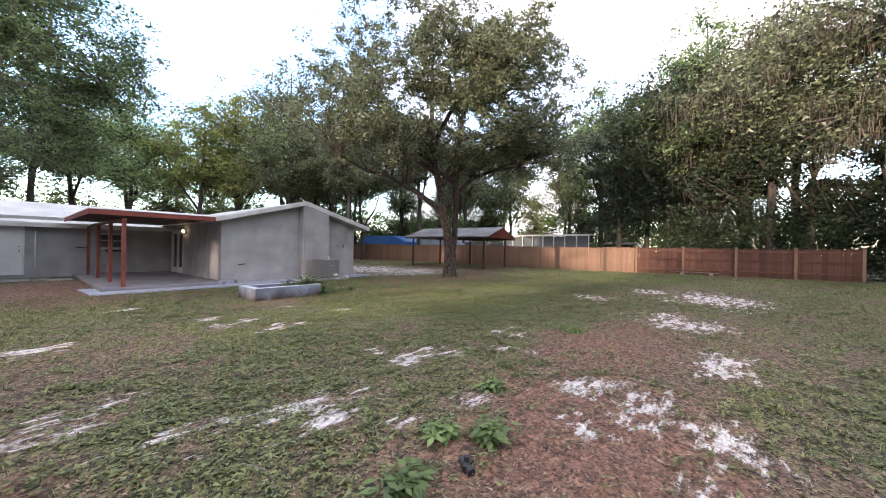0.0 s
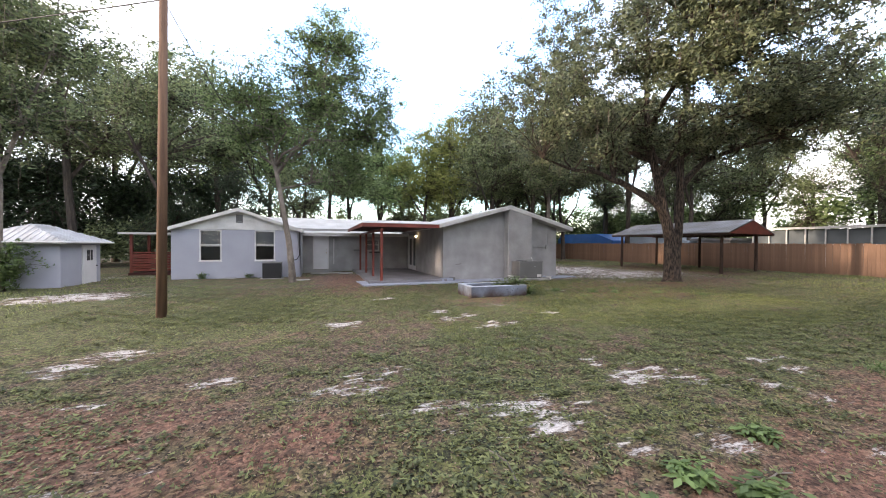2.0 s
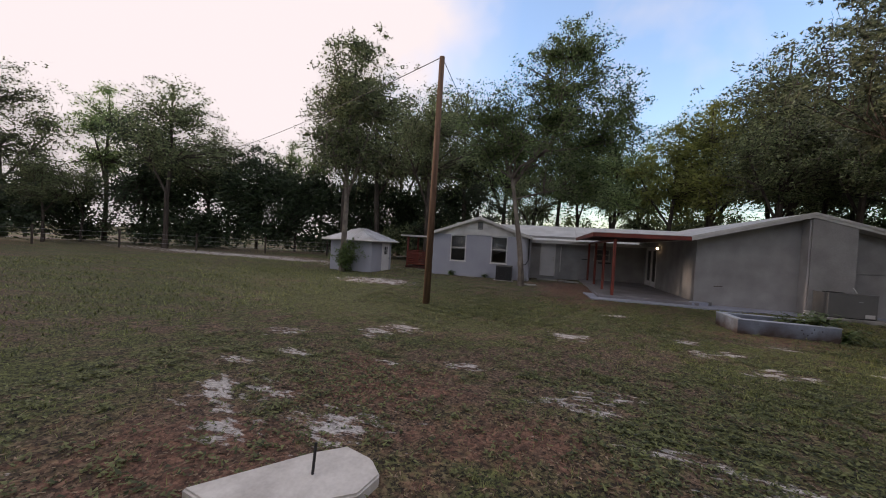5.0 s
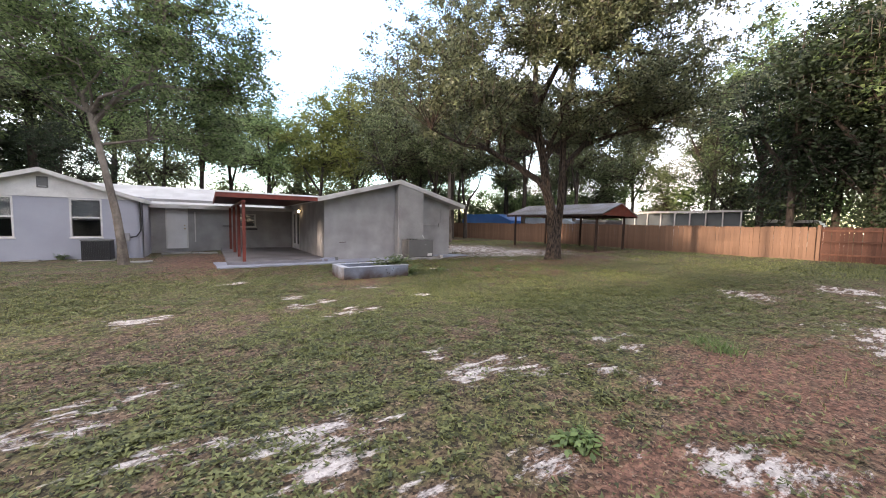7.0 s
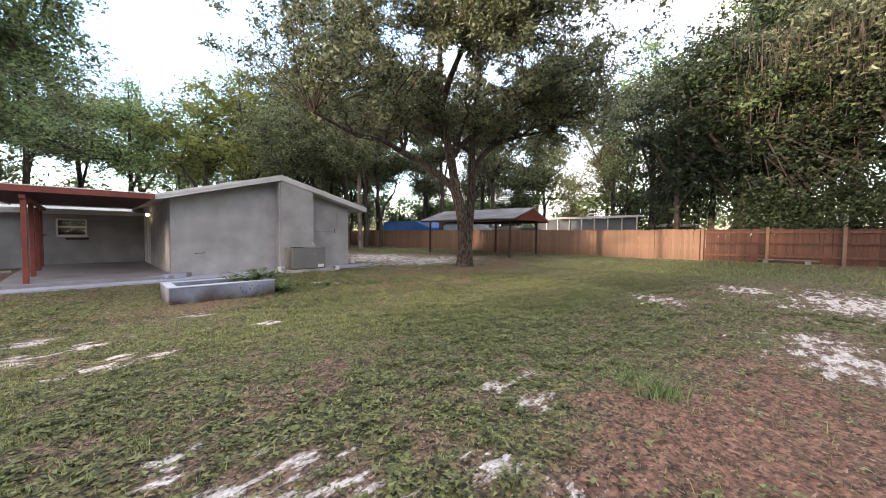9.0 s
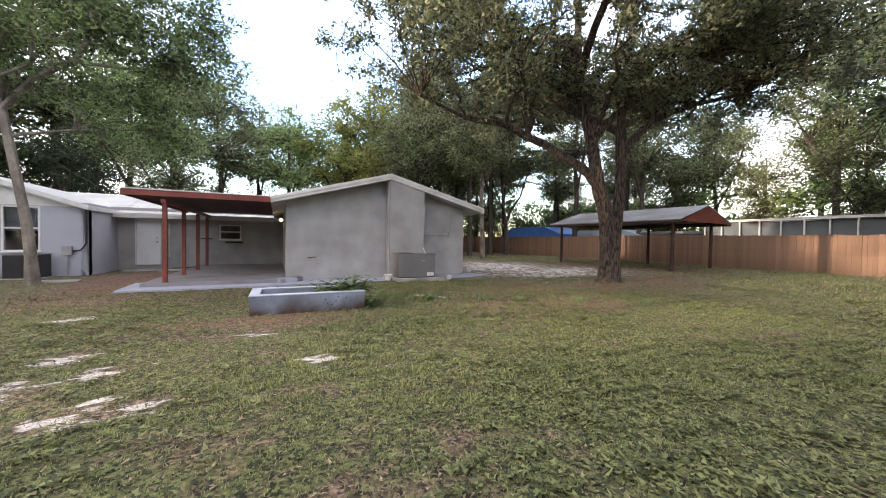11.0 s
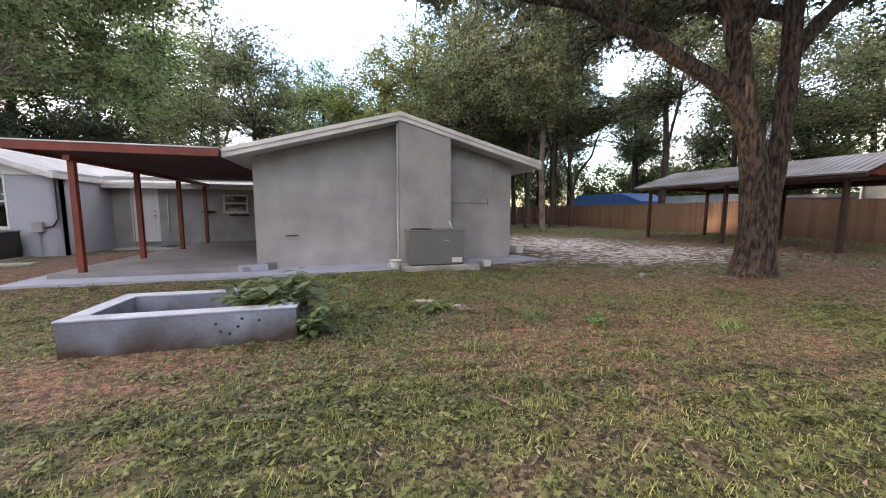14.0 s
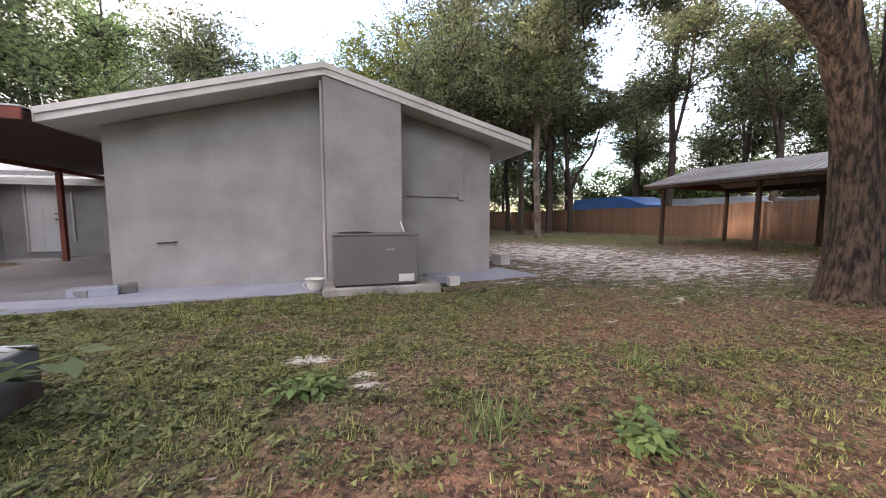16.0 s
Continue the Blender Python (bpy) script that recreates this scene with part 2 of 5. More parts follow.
def ball(bm, c, r, sz=1.0, u=12, v=8):
    bmesh.ops.create_uvsphere(bm, u_segments=u, v_segments=v, radius=r, matrix=Matrix.Translation(c) @ Matrix.Diagonal((1, 1, sz, 1)))


def part(name, bm, mat, parent=None, label="", smooth=False):
    me = bpy.data.meshes.new(name)
    bm.to_mesh(me)
    bm.free()
    me.materials.append(mat)
    if smooth:
        me.polygons.foreach_set("use_smooth", [True] * len(me.polygons))
    ob = new(name, me)
    if parent:
        ob.parent = parent
    if label:
        ob["label"] = label
    return ob


def boxpart(name, dims, mat, parent=None, label="", bevel=0.006):
    bm = bmesh.new()
    box(bm, *dims, bevel=bevel)
    return part(name, bm, mat, parent, label)


def thing(name, label, category, group="", loc=(0, 0, 0)):
    ob = new(name)
    ob.empty_display_size = 0.2
    ob.location = loc
    return tagged(ob, label, category, group)


def raw_mesh(name, verts, faces_n, mat, parent=None, corners=4, smooth=False):
    """A mesh of loose faces, from an array of shape (faces, corners, 3)."""
    me = bpy.data.meshes.new(name)
    n = faces_n
    me.vertices.add(n * corners)
    me.vertices.foreach_set("co", np.asarray(verts, np.float32).ravel())
    me.loops.add(n * corners)
    me.loops.foreach_set("vertex_index", np.arange(n * corners, dtype=np.int32))
    me.polygons.add(n)
    me.polygons.foreach_set("loop_start", np.arange(n, dtype=np.int32) * corners)
    me.materials.append(mat)
    me.update(calc_edges=True)
    ob = new(name, me)
    if parent:
        ob.parent = parent
    return ob


def smoothstep(a, b, v):
    t = np.clip((v - a) / (b - a), 0, 1)
    return t * t * (3 - 2 * t)


def wave_noise(x, y, seed, scale):
    """Cheap smooth noise in about -1..1 from summed waves."""
    rng = np.random.RandomState(seed)
    total = np.zeros_like(np.asarray(x, float))
    for k in range(10):
        a, ph, f = rng.uniform(0, 6.283), rng.uniform(0, 6.283), scale * rng.uniform(0.5, 2.2)
        total = total + np.sin((x * np.cos(a) + y * np.sin(a)) * f + ph)
    return total / 4.0


def ground_z(x, y):
    x, y = np.asarray(x, float), np.asarray(y, float)
    far = smoothstep(60, 30, np.hypot(x, y))
    rise = 0.17 * smoothstep(5, 13, x) + 0.05 * smoothstep(-4, 4, y) + 0.08 * smoothstep(-3.2, -1.4, y) * smoothstep(-6, -3.5, x) * smoothstep(9, 6, x)
    bumps = 0.018 * wave_noise(x, y, 3, 1.3) + 0.012 * wave_noise(x, y, 5, 4.0) + 0.006 * wave_noise(x, y, 6, 12.0)
    flat = smoothstep(0.0, 1.5, np.hypot(np.clip(np.abs(x - 0.3) - 1.2, 0, None), np.clip(np.abs(y + 4.0) - 0.7, 0, None)))
    return -0.21 + rise + bumps * far * flat


def gz(x, y):
    return float(ground_z(x, y))


# Bare patches of pale sand and of red-brown soil: x, y, half length, half width.
SAND_NEAR = [(-1.3, -11.5, 0.45, 0.26), (-3.1, -11.7, 0.4, 0.18), (-3.05, -11.88, 0.4, 0.12), (-3.27, -12.2, 0.3, 0.14), (-3.95, -11.43, 0.4, 0.16), (-2.81, -12.65, 0.18, 0.13), (-2.01, -12.82, 0.16, 0.16),
             (-0.75, -13.7, 0.42, 0.3), (-0.88, -14.36, 0.42, 0.28), (-1.25, -15.0, 0.45, 0.32), (-1.78, -13.96, 0.18, 0.2), (-1.41, -14.3, 0.18, 0.18), (-2.15, -14.82, 0.22, 0.22), (1.18, -14.95, 0.6, 0.35),
             (-4.85, -10.73, 0.45, 0.2), (-4.65, -10.22, 0.32, 0.15), (-1.06, -11.41, 0.26, 0.26), (-0.83, -11.74, 0.22, 0.14), (-0.16, -12.24, 0.2, 0.17),
             (0.04, -12.62, 0.17, 0.12), (-1.59, -10.77, 0.16, 0.16), (1.39, -11.58, 0.16, 0.15), (0.92, -11.48, 0.15, 0.12), (0.85, -11.98, 0.22, 0.14)]
SAND_MID = [(-8.62, -8.7, 0.28, 0.28), (-8.34, -8.18, 0.34, 0.33), (-7.33, -11.95, 0.5, 0.32), (-9.1, -11.7, 0.22, 0.22), (-9.46, -11.07, 0.24, 0.15), (-8.5, -11.63, 0.28, 0.16), (-8.85, -12.04, 0.36, 0.24),
            (-8.15, -12.45, 0.26, 0.22), (-7.66, -10.1, 0.2, 0.16), (-6.54, -9.85, 0.26, 0.17), (-1.9, -8.1, 0.6, 0.2), (-10.12, -9.45, 0.24, 0.2), (-9.09, -10.4, 0.2, 0.16), (-2.32, -6.4, 0.22, 0.2),
            (-1.69, -7.89, 0.2, 0.18), (-1.25, -8.05, 0.24, 0.17), (-2.48, -7.16, 0.22, 0.24), (-1.86, -6.99, 0.2, 0.16), (0.26, -7.49, 0.2, 0.14), (-3.22, -3.88, 0.4, 0.26), (-0.55, -5.95, 0.26, 0.16)]
SAND_FAR = [(3.54, -3.83, 0.18, 0.17), (3.14, -3.3, 0.24, 0.15), (-4.9, -7.22, 0.4, 0.24), (7.1, -11.4, 0.75, 0.6), (9.2, -14.75, 1.6, 1.2), (9.99, -12.65, 0.5, 0.5), (5.2, -13.9, 0.55, 0.6), (4.2, -14.3, 0.7, 0.7),
            (10.4, -0.2, 3.6, 2.0), (9.6, 3.5, 2.4, 3.8), (-12.3, -0.9, 1.6, 0.9), (-28, 6.5, 12, 1.6)]
SAND = SAND_NEAR + SAND_MID + SAND_FAR
# Where the turf grows thick and fresh.
LUSH = [(3.5, -8.0, 3.6, 2.4), (9.0, -8.8, 3.2, 2.4), (-10.5, -5.0, 4.0, 3.0), (-5.5, -4.0, 3.0, 2.0), (-17.0, -2.0, 5.0, 4.0), (2.2, -3.9, 1.0, 0.7), (14.5, -11.0, 4.0, 2.5), (-5.6, -12.4, 0.7, 0.5), (-2.4, -9.0, 1.2, 0.9)]
SOIL = [(-2.0, -13.9, 1.7, 1.2), (1.6, -13.6, 2.0, 1.0), (4.9, -5.3, 2.2, 1.1), (6.6, -3.2, 1.6, 0.8), (-5.9, -11.7, 0.9, 0.5), (-7.5, -10.8, 0.9, 0.8), (-7.7, -12.9, 1.5, 0.9), (-4.2, 1.2, 1.3, 3.0), (-0.2, -5.0, 2.0, 0.5), (10.5, -4.0, 2.5, 1.2), (15.5, 1.0, 2.5, 4.0)]


def patch_field(spots, x, y):
    total = np.zeros_like(np.asarray(x, float))
    wx, wy = 0.35 * wave_noise(x, y, 11, 2.0), 0.35 * wave_noise(x, y, 12, 2.0)
    for cx, cy, rx, ry in spots:
        d2 = ((x + wx * min(rx, 1) - cx) / (1.3 * rx)) ** 2 + ((y + wy * min(ry, 1) - cy) / (1.3 * ry)) ** 2
        total = np.maximum(total, np.exp(-0.8 * d2))
    return total


def lawn_density(x, y):
    """How green the ground is, 0 to 1."""
    sand, soil = patch_field(SAND, x, y), patch_field(SOIL, x, y)
    patchy = 0.60 + 0.25 * wave_noise(x, y, 21, 0.8) + 0.3 * wave_noise(x, y, 22, 5.0) + 0.35 * wave_noise(x, y, 23, 14.0)
    patchy = patchy - 0.06 + 0.4 * smoothstep(0.3, 0.9, patch_field(LUSH, x, y))
    return np.clip(patchy, 0.08, 1) * (1 - 0.85 * smoothstep(0.45, 0.85, sand)) * (1 - 0.5 * smoothstep(0.25, 0.8, soil))


# ---- ground ----
def make_ground():
    def steps(lo, hi, step):
        core = np.arange(lo, hi + 1e-6, step)
        grow = step * np.cumsum(1.28 ** np.arange(1, 30))
        grow = grow[grow < 420]
        return np.concatenate([lo - grow[::-1], core, hi + grow])
    xs, ys = steps(-13, 13, 0.11), steps(-17.5, 3, 0.11)
    gx, gy = np.meshgrid(xs, ys)
    z = ground_z(gx, gy)
    nx, ny = len(xs), len(ys)
    verts = np.stack([gx, gy, z], -1).reshape(-1, 3)
    idx = np.arange(nx * ny).reshape(ny, nx)
    quads = np.stack([idx[:-1, :-1], idx[:-1, 1:], idx[1:, 1:], idx[1:, :-1]], -1).reshape(-1, 4)
    me = bpy.data.meshes.new("ground")
    me.from_pydata(verts.tolist(), [], quads.tolist())
    for key, field in (("sand", patch_field(SAND, gx, gy)), ("soil", patch_field(SOIL, gx, gy)), ("lawn", lawn_density(gx, gy))):
        me.attributes.new(key, "FLOAT", "POINT").data.foreach_set("value", field.ravel().astype(np.float32))
    me.polygons.foreach_set("use_smooth", [True] * len(me.polygons))
    m = bpy.data.materials.new("patchy_sandy_lawn")
    m.use_nodes = True
    n, l = m.node_tree.nodes, m.node_tree.links
    p = n["Principled BSDF"]
    p.inputs["Roughness"].default_value = 0.95
    tc = n.new("ShaderNodeTexCoord")

    def tex(scale, detail=6, rough=0.6):
        t = n.new("ShaderNodeTexNoise")
        t.inputs["Scale"].default_value, t.inputs["Detail"].default_value, t.inputs["Roughness"].default_value = scale, detail, rough
        l.new(tc.outputs["Object"], t.inputs["Vector"])
        return t.outputs["Fac"]

    def attr(key):
        a = n.new("ShaderNodeAttribute")
        a.attribute_name = key
        return a.outputs["Fac"]

    def mixed(fac, a, b):
        mx = n.new("ShaderNodeMix")
        mx.data_type = "RGBA"
        for socket, v in (("Factor", fac), ("A", a), ("B", b)):
            if isinstance(v, tuple):
                mx.inputs[socket].default_value = (*v, 1)
            else:
                l.new(v, mx.inputs[socket])
        return mx.outputs["Result"]

    def ranged(v, lo, hi):
        r = n.new("ShaderNodeMapRange")
        r.inputs["From Min"].default_value, r.inputs["From Max"].default_value = lo, hi
        l.new(v, r.inputs["Value"])
        return r.outputs["Result"]

    def summed(a, b, k):
        s = n.new("ShaderNodeMath")
        s.operation = "MULTIPLY_ADD"
        l.new(b, s.inputs[0])
        s.inputs[1].default_value = k
        l.new(a, s.inputs[2])
        return s.outputs[0]

    warp = n.new("ShaderNodeTexNoise")
    warp.inputs["Scale"].default_value, warp.inputs["Detail"].default_value = 30, 3
    l.new(tc.outputs["Object"], warp.inputs["Vector"])
    bent = n.new("ShaderNodeVectorMath")
    bent.operation = "MULTIPLY_ADD"
    bent.inputs[1].default_value = (0.05, 0.05, 0.05)
    l.new(warp.outputs["Color"], bent.inputs[0])
    l.new(tc.outputs["Object"], bent.inputs[2])
    bits = n.new("ShaderNodeTexVoronoi")
    bits.inputs["Scale"].default_value = 42
    l.new(bent.outputs["Vector"], bits.inputs["Vector"])
    bit_value = n.new("ShaderNodeSeparateColor")
    l.new(bits.outputs["Color"], bit_value.inputs["Color"])
    blend_bits = n.new("ShaderNodeMix")
    blend_bits.inputs["Factor"].default_value = 0.3
    l.new(tex(22, 8, 0.78), blend_bits.inputs["A"])
    l.new(bit_value.outputs["Red"], blend_bits.inputs["B"])
    fine, mid = blend_bits.outputs["Result"], tex(6, 7)
    wide = n.new("ShaderNodeMapping")
    wide.inputs["Scale"].default_value = (1.0, 2.4, 1.0)
    l.new(tc.outputs["Object"], wide.inputs["Vector"])
    streak_tex = n.new("ShaderNodeTexNoise")
    streak_tex.inputs["Scale"].default_value, streak_tex.inputs["Detail"].default_value, streak_tex.inputs["Roughness"].default_value = 3.2, 9, 0.72
    l.new(wide.outputs["Vector"], streak_tex.inputs["Vector"])
    streak = streak_tex.outputs["Fac"]
    # Low ends run near black, painting shade into the gaps between blades.
    litter = mixed(ranged(fine, 0.35, 0.65), (0.016, 0.010, 0.007), (0.255, 0.17, 0.115))
    green = mixed(ranged(fine, 0.38, 0.62), (0.011, 0.013, 0.005), (0.16, 0.18, 0.06))
    soil = mixed(ranged(fine, 0.3, 0.7), (0.04, 0.02, 0.013), (0.32, 0.172, 0.117))
    sand = mixed(ranged(fine, 0.3, 0.7), (0.33, 0.31, 0.295), (0.70, 0.675, 0.65))
    col = mixed(ranged(summed(attr("lawn"), mid, 0.9), 0.55, 1.2), litter, green)
    col = mixed(ranged(summed(attr("soil"), mid, 2.4), 1.62, 2.15), col, soil)
    # This noise lowers the colour's value to paint shadow between grass clumps.
    clump_gaps = tex(10, 7, 0.7)
    worn = n.new("ShaderNodeHueSaturation")
    shade_range = n.new("ShaderNodeMapRange")
    shade_range.inputs["From Min"].default_value, shade_range.inputs["From Max"].default_value = 0.36, 0.64
    shade_range.inputs["To Min"].default_value, shade_range.inputs["To Max"].default_value = 0.42, 1.25
    l.new(clump_gaps, shade_range.inputs["Value"])
    l.new(shade_range.outputs["Result"], worn.inputs["Value"])
    l.new(col, worn.inputs["Color"])
    col = mixed(ranged(summed(attr("sand"), streak, 4.4), 2.93, 3.25), worn.outputs["Color"], sand)
    l.new(col, p.inputs["Base Color"])
    b = n.new("ShaderNodeBump")
    b.inputs["Strength"].default_value, b.inputs["Distance"].default_value = 0.8, 0.04
    l.new(summed(fine, mid, 0.8), b.inputs["Height"])
    l.new(b.outputs["Normal"], p.inputs["Normal"])
    me.materials.append(m)
    return tagged(new("ground", me), "patchy lawn with bare sand and red soil", "ground", kind="structure")


make_ground()


# ---- house ----
house = thing("house", "single-storey grey stucco house with white trim and low gable roofs", "house")


def wall_section(name, dims, mat, label=""):
    bm = bmesh.new()
    box(bm, *dims)
    return part(name, bm, mat, house, label)


def wall_x(name, x0, x1, y0, y1, z0, z1, openings, mat, label=""):
    """A wall along x with openings (x0, x1, z0, z1) left in it."""
    at = x0
    for a, b, c, d in sorted(openings):
        wall_section(name, (at, a, y0, y1, z0, z1), mat, label)
        wall_section(name, (a, b, y0, y1, z0, c), mat, label)
        wall_section(name, (a, b, y0, y1, d, z1), mat, label)
        at = b
    wall_section(name, (at, x1, y0, y1, z0, z1), mat, label)


def wall_y(name, x0, x1, y0, y1, z0, z1, openings, mat, label=""):
    at = y0
    for a, b, c, d in sorted(openings):
        wall_section(name, (x0, x1, at, a, z0, z1), mat, label)
        wall_section(name, (x0, x1, a, b, z0, c), mat, label)
        wall_section(name, (x0, x1, a, b, d, z1), mat, label)
        at = b
    wall_section(name, (x0, x1, at, y1, z0, z1), mat, label)


# Great room block: gable end, side walls, low roof.
bm = bmesh.new()
prism(bm, [(0, -0.3), (6.09, -0.3), (6.09, 2.37), (3.12, 3.18), (0, 2.33)], 0.0, 0.2)
part("gable_wall", bm, M_STUCCO, house, "grey stucco gable wall")
wall_y("side_wall", 0.0, 0.2, 0.2, 6.79, -0.3, 2.4, [(4.55, 6.35, 0.02, 2.05)], M_STUCCO)
wall_y("side_wall", 5.89, 6.09, 0.2, 9.4, -0.3, 2.42, [], M_STUCCO)
bm = bmesh.new()
prism(bm, [(0, -0.3), (6.09, -0.3), (6.09, 2.37), (3.12, 3.18), (0, 2.33)], 9.4, 9.6)
part("gable_wall", bm, M_STUCCO, house)


def roof_slab(name, pts, thick, y0, y1, mat):
    """A gable roof over a line of x, z points, with its two slopes as one folded sheet."""
    bm = bmesh.new()
    for (ax, az), (bx, bz) in zip(pts, pts[1:]):
        prism(bm, [(ax, az), (bx, bz), (bx, bz - thick), (ax, az - thick)], y0, y1)
    return part(name, bm, mat, house)


A_EAVE_L, A_RIDGE, A_EAVE_R = (-0.39, 2.37), (3.12, 3.32), (6.62, 2.37)
roof_slab("roof_deck", [A_EAVE_L, A_RIDGE, A_EAVE_R], 0.13, -0.53, 9.9, M_SOFFIT)
for a, b in ((A_EAVE_L, A_RIDGE), (A_RIDGE, A_EAVE_R)):
    bm = bmesh.new()
    prism(bm, [(a[0], a[1] + 0.012), (b[0], b[1] + 0.012), (b[0], b[1] - 0.15), (a[0], a[1] - 0.15)], -0.55, -0.53)
    part("fascia", bm, M_WHITE, house, "white fascia board")
    bm = bmesh.new()
    prism(bm, [(a[0], a[1] + 0.03), (b[0], b[1] + 0.03), (b[0], b[1] - 0.055), (a[0], a[1] - 0.055)], -0.58, -0.55)
    part("drip_board", bm, M_WHITE, house, "narrow white board over the fascia")
bm = bmesh.new()
prism(bm, [(-0.41, 2.39), (-0.39, 2.39), (-0.39, 2.22), (-0.41, 2.22)], -0.56, 9.9)
part("eave_board", bm, M_WHITE, house)
bm = bmesh.new()
prism(bm, [(6.62, 2.39), (6.645, 2.39), (6.645, 2.22), (6.62, 2.22)], -0.56, 9.9)
part("eave_board", bm, M_WHITE, house)
bm = bmesh.new()
for a, b in ((A_EAVE_L, A_RIDGE), (A_RIDGE, A_EAVE_R)):
    prism(bm, [(a[0], a[1] + 0.016), (b[0], b[1] + 0.016), (b[0], b[1] + 0.001), (a[0], a[1] + 0.001)], -0.548, 9.9)
part("roofing", bm, M_ROOF, house)

# Chimney breast under the gable overhang.
bm = bmesh.new()
prism(bm, [(3.10, -0.25), (4.30, -0.25), (4.30, 2.85), (3.10, 3.17)], -0.515, -0.002)
part("chimney_breast", bm, M_STUCCO, house, "projecting stucco chimney breast")
# Added rod, no real pipe: it stands in for the chimney's lit edge.
bm = bmesh.new()
rod(bm, (3.07, -0.47, 0.0), (3.07, -0.47, 3.1), 0.028)
part("conduit", bm, M_STUCCO, house, "stucco rod added for the chimney's light edge")

# Rear of the patio: the long wall with a door and a window.
BACK_DOOR = (-5.55, -4.68, 0.05, 2.09)
BACK_WIN = (-2.6, -1.75, 1.12, 1.80)
wall_x("rear_wall", -6.3, 0.0, 6.79, 6.99, -0.3, 2.4, [BACK_DOOR, BACK_WIN], M_STUCCO)
wall_y("end_wall", -11.6, -11.4, 4.61, 13.0, -0.3, 2.25, [], M_STUCCO_L)
wall_y("return_wall", -6.3, -6.1, 4.41, 6.79, -0.3, 2.33, [], M_STUCCO_L)
wall_x("far_wall", -11.6, 6.09, 13.0, 13.2, -0.3, 2.4, [], M_STUCCO)
bm = bmesh.new()
box(bm, -11.4, 5.89, 7.0, 13.0, -0.05, 0.0)
box(bm, -11.4, -6.3, 4.62, 7.0, -0.05, 0.0)
box(bm, 0.2, 5.89, 0.2, 7.0, -0.05, 0.0)
part("floor_slab", bm, M_CONC2, house)

# Long roof over the middle, sloping towards the yard.
bm = bmesh.new()
prism(bm, [(6.2, 2.10), (10.0, 3.2), (13.8, 2.10), (13.8, 1.99), (10.0, 3.09), (6.2, 1.99)], -11.5, 5.6, axis="x")
part("roof_deck", bm, M_ROOF, house, "pale grey low-slope roof")
bm = bmesh.new()
for k in range(11):
    x = -6.0 + k * 0.62
    prism(bm, [(6.2, 2.103), (9.95, 3.188), (9.95, 3.212), (6.2, 2.127)], x, x + 0.02, axis="x")
part("roof_seams", bm, M_ROOF, house)
bm = bmesh.new()
box(bm, -6.05, -0.4, 6.165, 6.197, 1.96, 2.13, 0.004)
box(bm, -6.05, -0.4, 6.14, 6.165, 2.06, 2.15, 0.004)
part("fascia", bm, M_WHITE, house)

# Bedroom wing: gable end with two windows and an attic vent.
W_L, W_R, W_RIDGE = (-11.66, 2.22), (-6.03, 2.22), (-8.86, 3.19)
WIN1, WIN2 = (-10.5, -9.6, 0.67, 2.16), (-8.2, -7.3, 0.67, 2.16)
wall_x("wing_wall", -11.6, -6.1, 4.41, 4.61, -0.3, 2.2, [WIN1, WIN2], M_STUCCO_L, "pale grey painted wall")
bm = bmesh.new()
prism(bm, [(-11.6, 2.2), (-6.1, 2.2), (-6.1, 2.21), (-8.86, 3.14), (-11.6, 2.21)], 4.39, 4.6)
part("gable_panel", bm, M_WHITE, house, "off-white boarded gable panel")
bm = bmesh.new()
box(bm, -11.6, -6.1, 4.375, 4.40, 2.175, 2.215, 0.004)
part("gable_trim", bm, M_WHITE, house)
roof_slab("wing_roof", [W_L, W_RIDGE, W_R], 0.12, 4.1, 12.5, M_ROOF)
for a, b in ((W_L, W_RIDGE), (W_RIDGE, W_R)):
    bm = bmesh.new()
    prism(bm, [(a[0], a[1] + 0.015), (b[0], b[1] + 0.015), (b[0], b[1] - 0.14), (a[0], a[1] - 0.14)], 4.07, 4.1)
    part("fascia", bm, M_WHITE, house, "white gable fascia")
for x, y in ((-6.03, 6.2), (-11.69, 12.5)):
    bm = bmesh.new()
    prism(bm, [(x, 2.235), (x + 0.03, 2.235), (x + 0.03, 2.09), (x, 2.09)], 4.07, y)
    part("fascia", bm, M_WHITE, house, "white eave fascia")


def vent(x0, x1, z0, z1, y):
    frame_bm = bmesh.new()
    for d in ((x0, x1, z0, z0 + 0.04), (x0, x1, z1 - 0.04, z1), (x0, x0 + 0.04, z0 + 0.04, z1 - 0.04), (x1 - 0.04, x1, z0 + 0.04, z1 - 0.04)):
        box(frame_bm, d[0], d[1], y - 0.03, y, d[2], d[3])
    v = part("attic_vent", frame_bm, M_ACGREY, house, "grey louvred attic vent")
    for k in range(6):
        z = z0 + 0.06 + k * (z1 - z0 - 0.1) / 6
        bm = bmesh.new()
        prism(bm, [(y - 0.02, z), (y - 0.002, z + 0.05), (y - 0.002, z + 0.06), (y - 0.02, z + 0.01)], x0 + 0.04, x1 - 0.04, axis="x")
        part("slat", bm, M_ACGREY, v)


vent(-8.99, -8.7, 2.5, 2.9, 4.388)


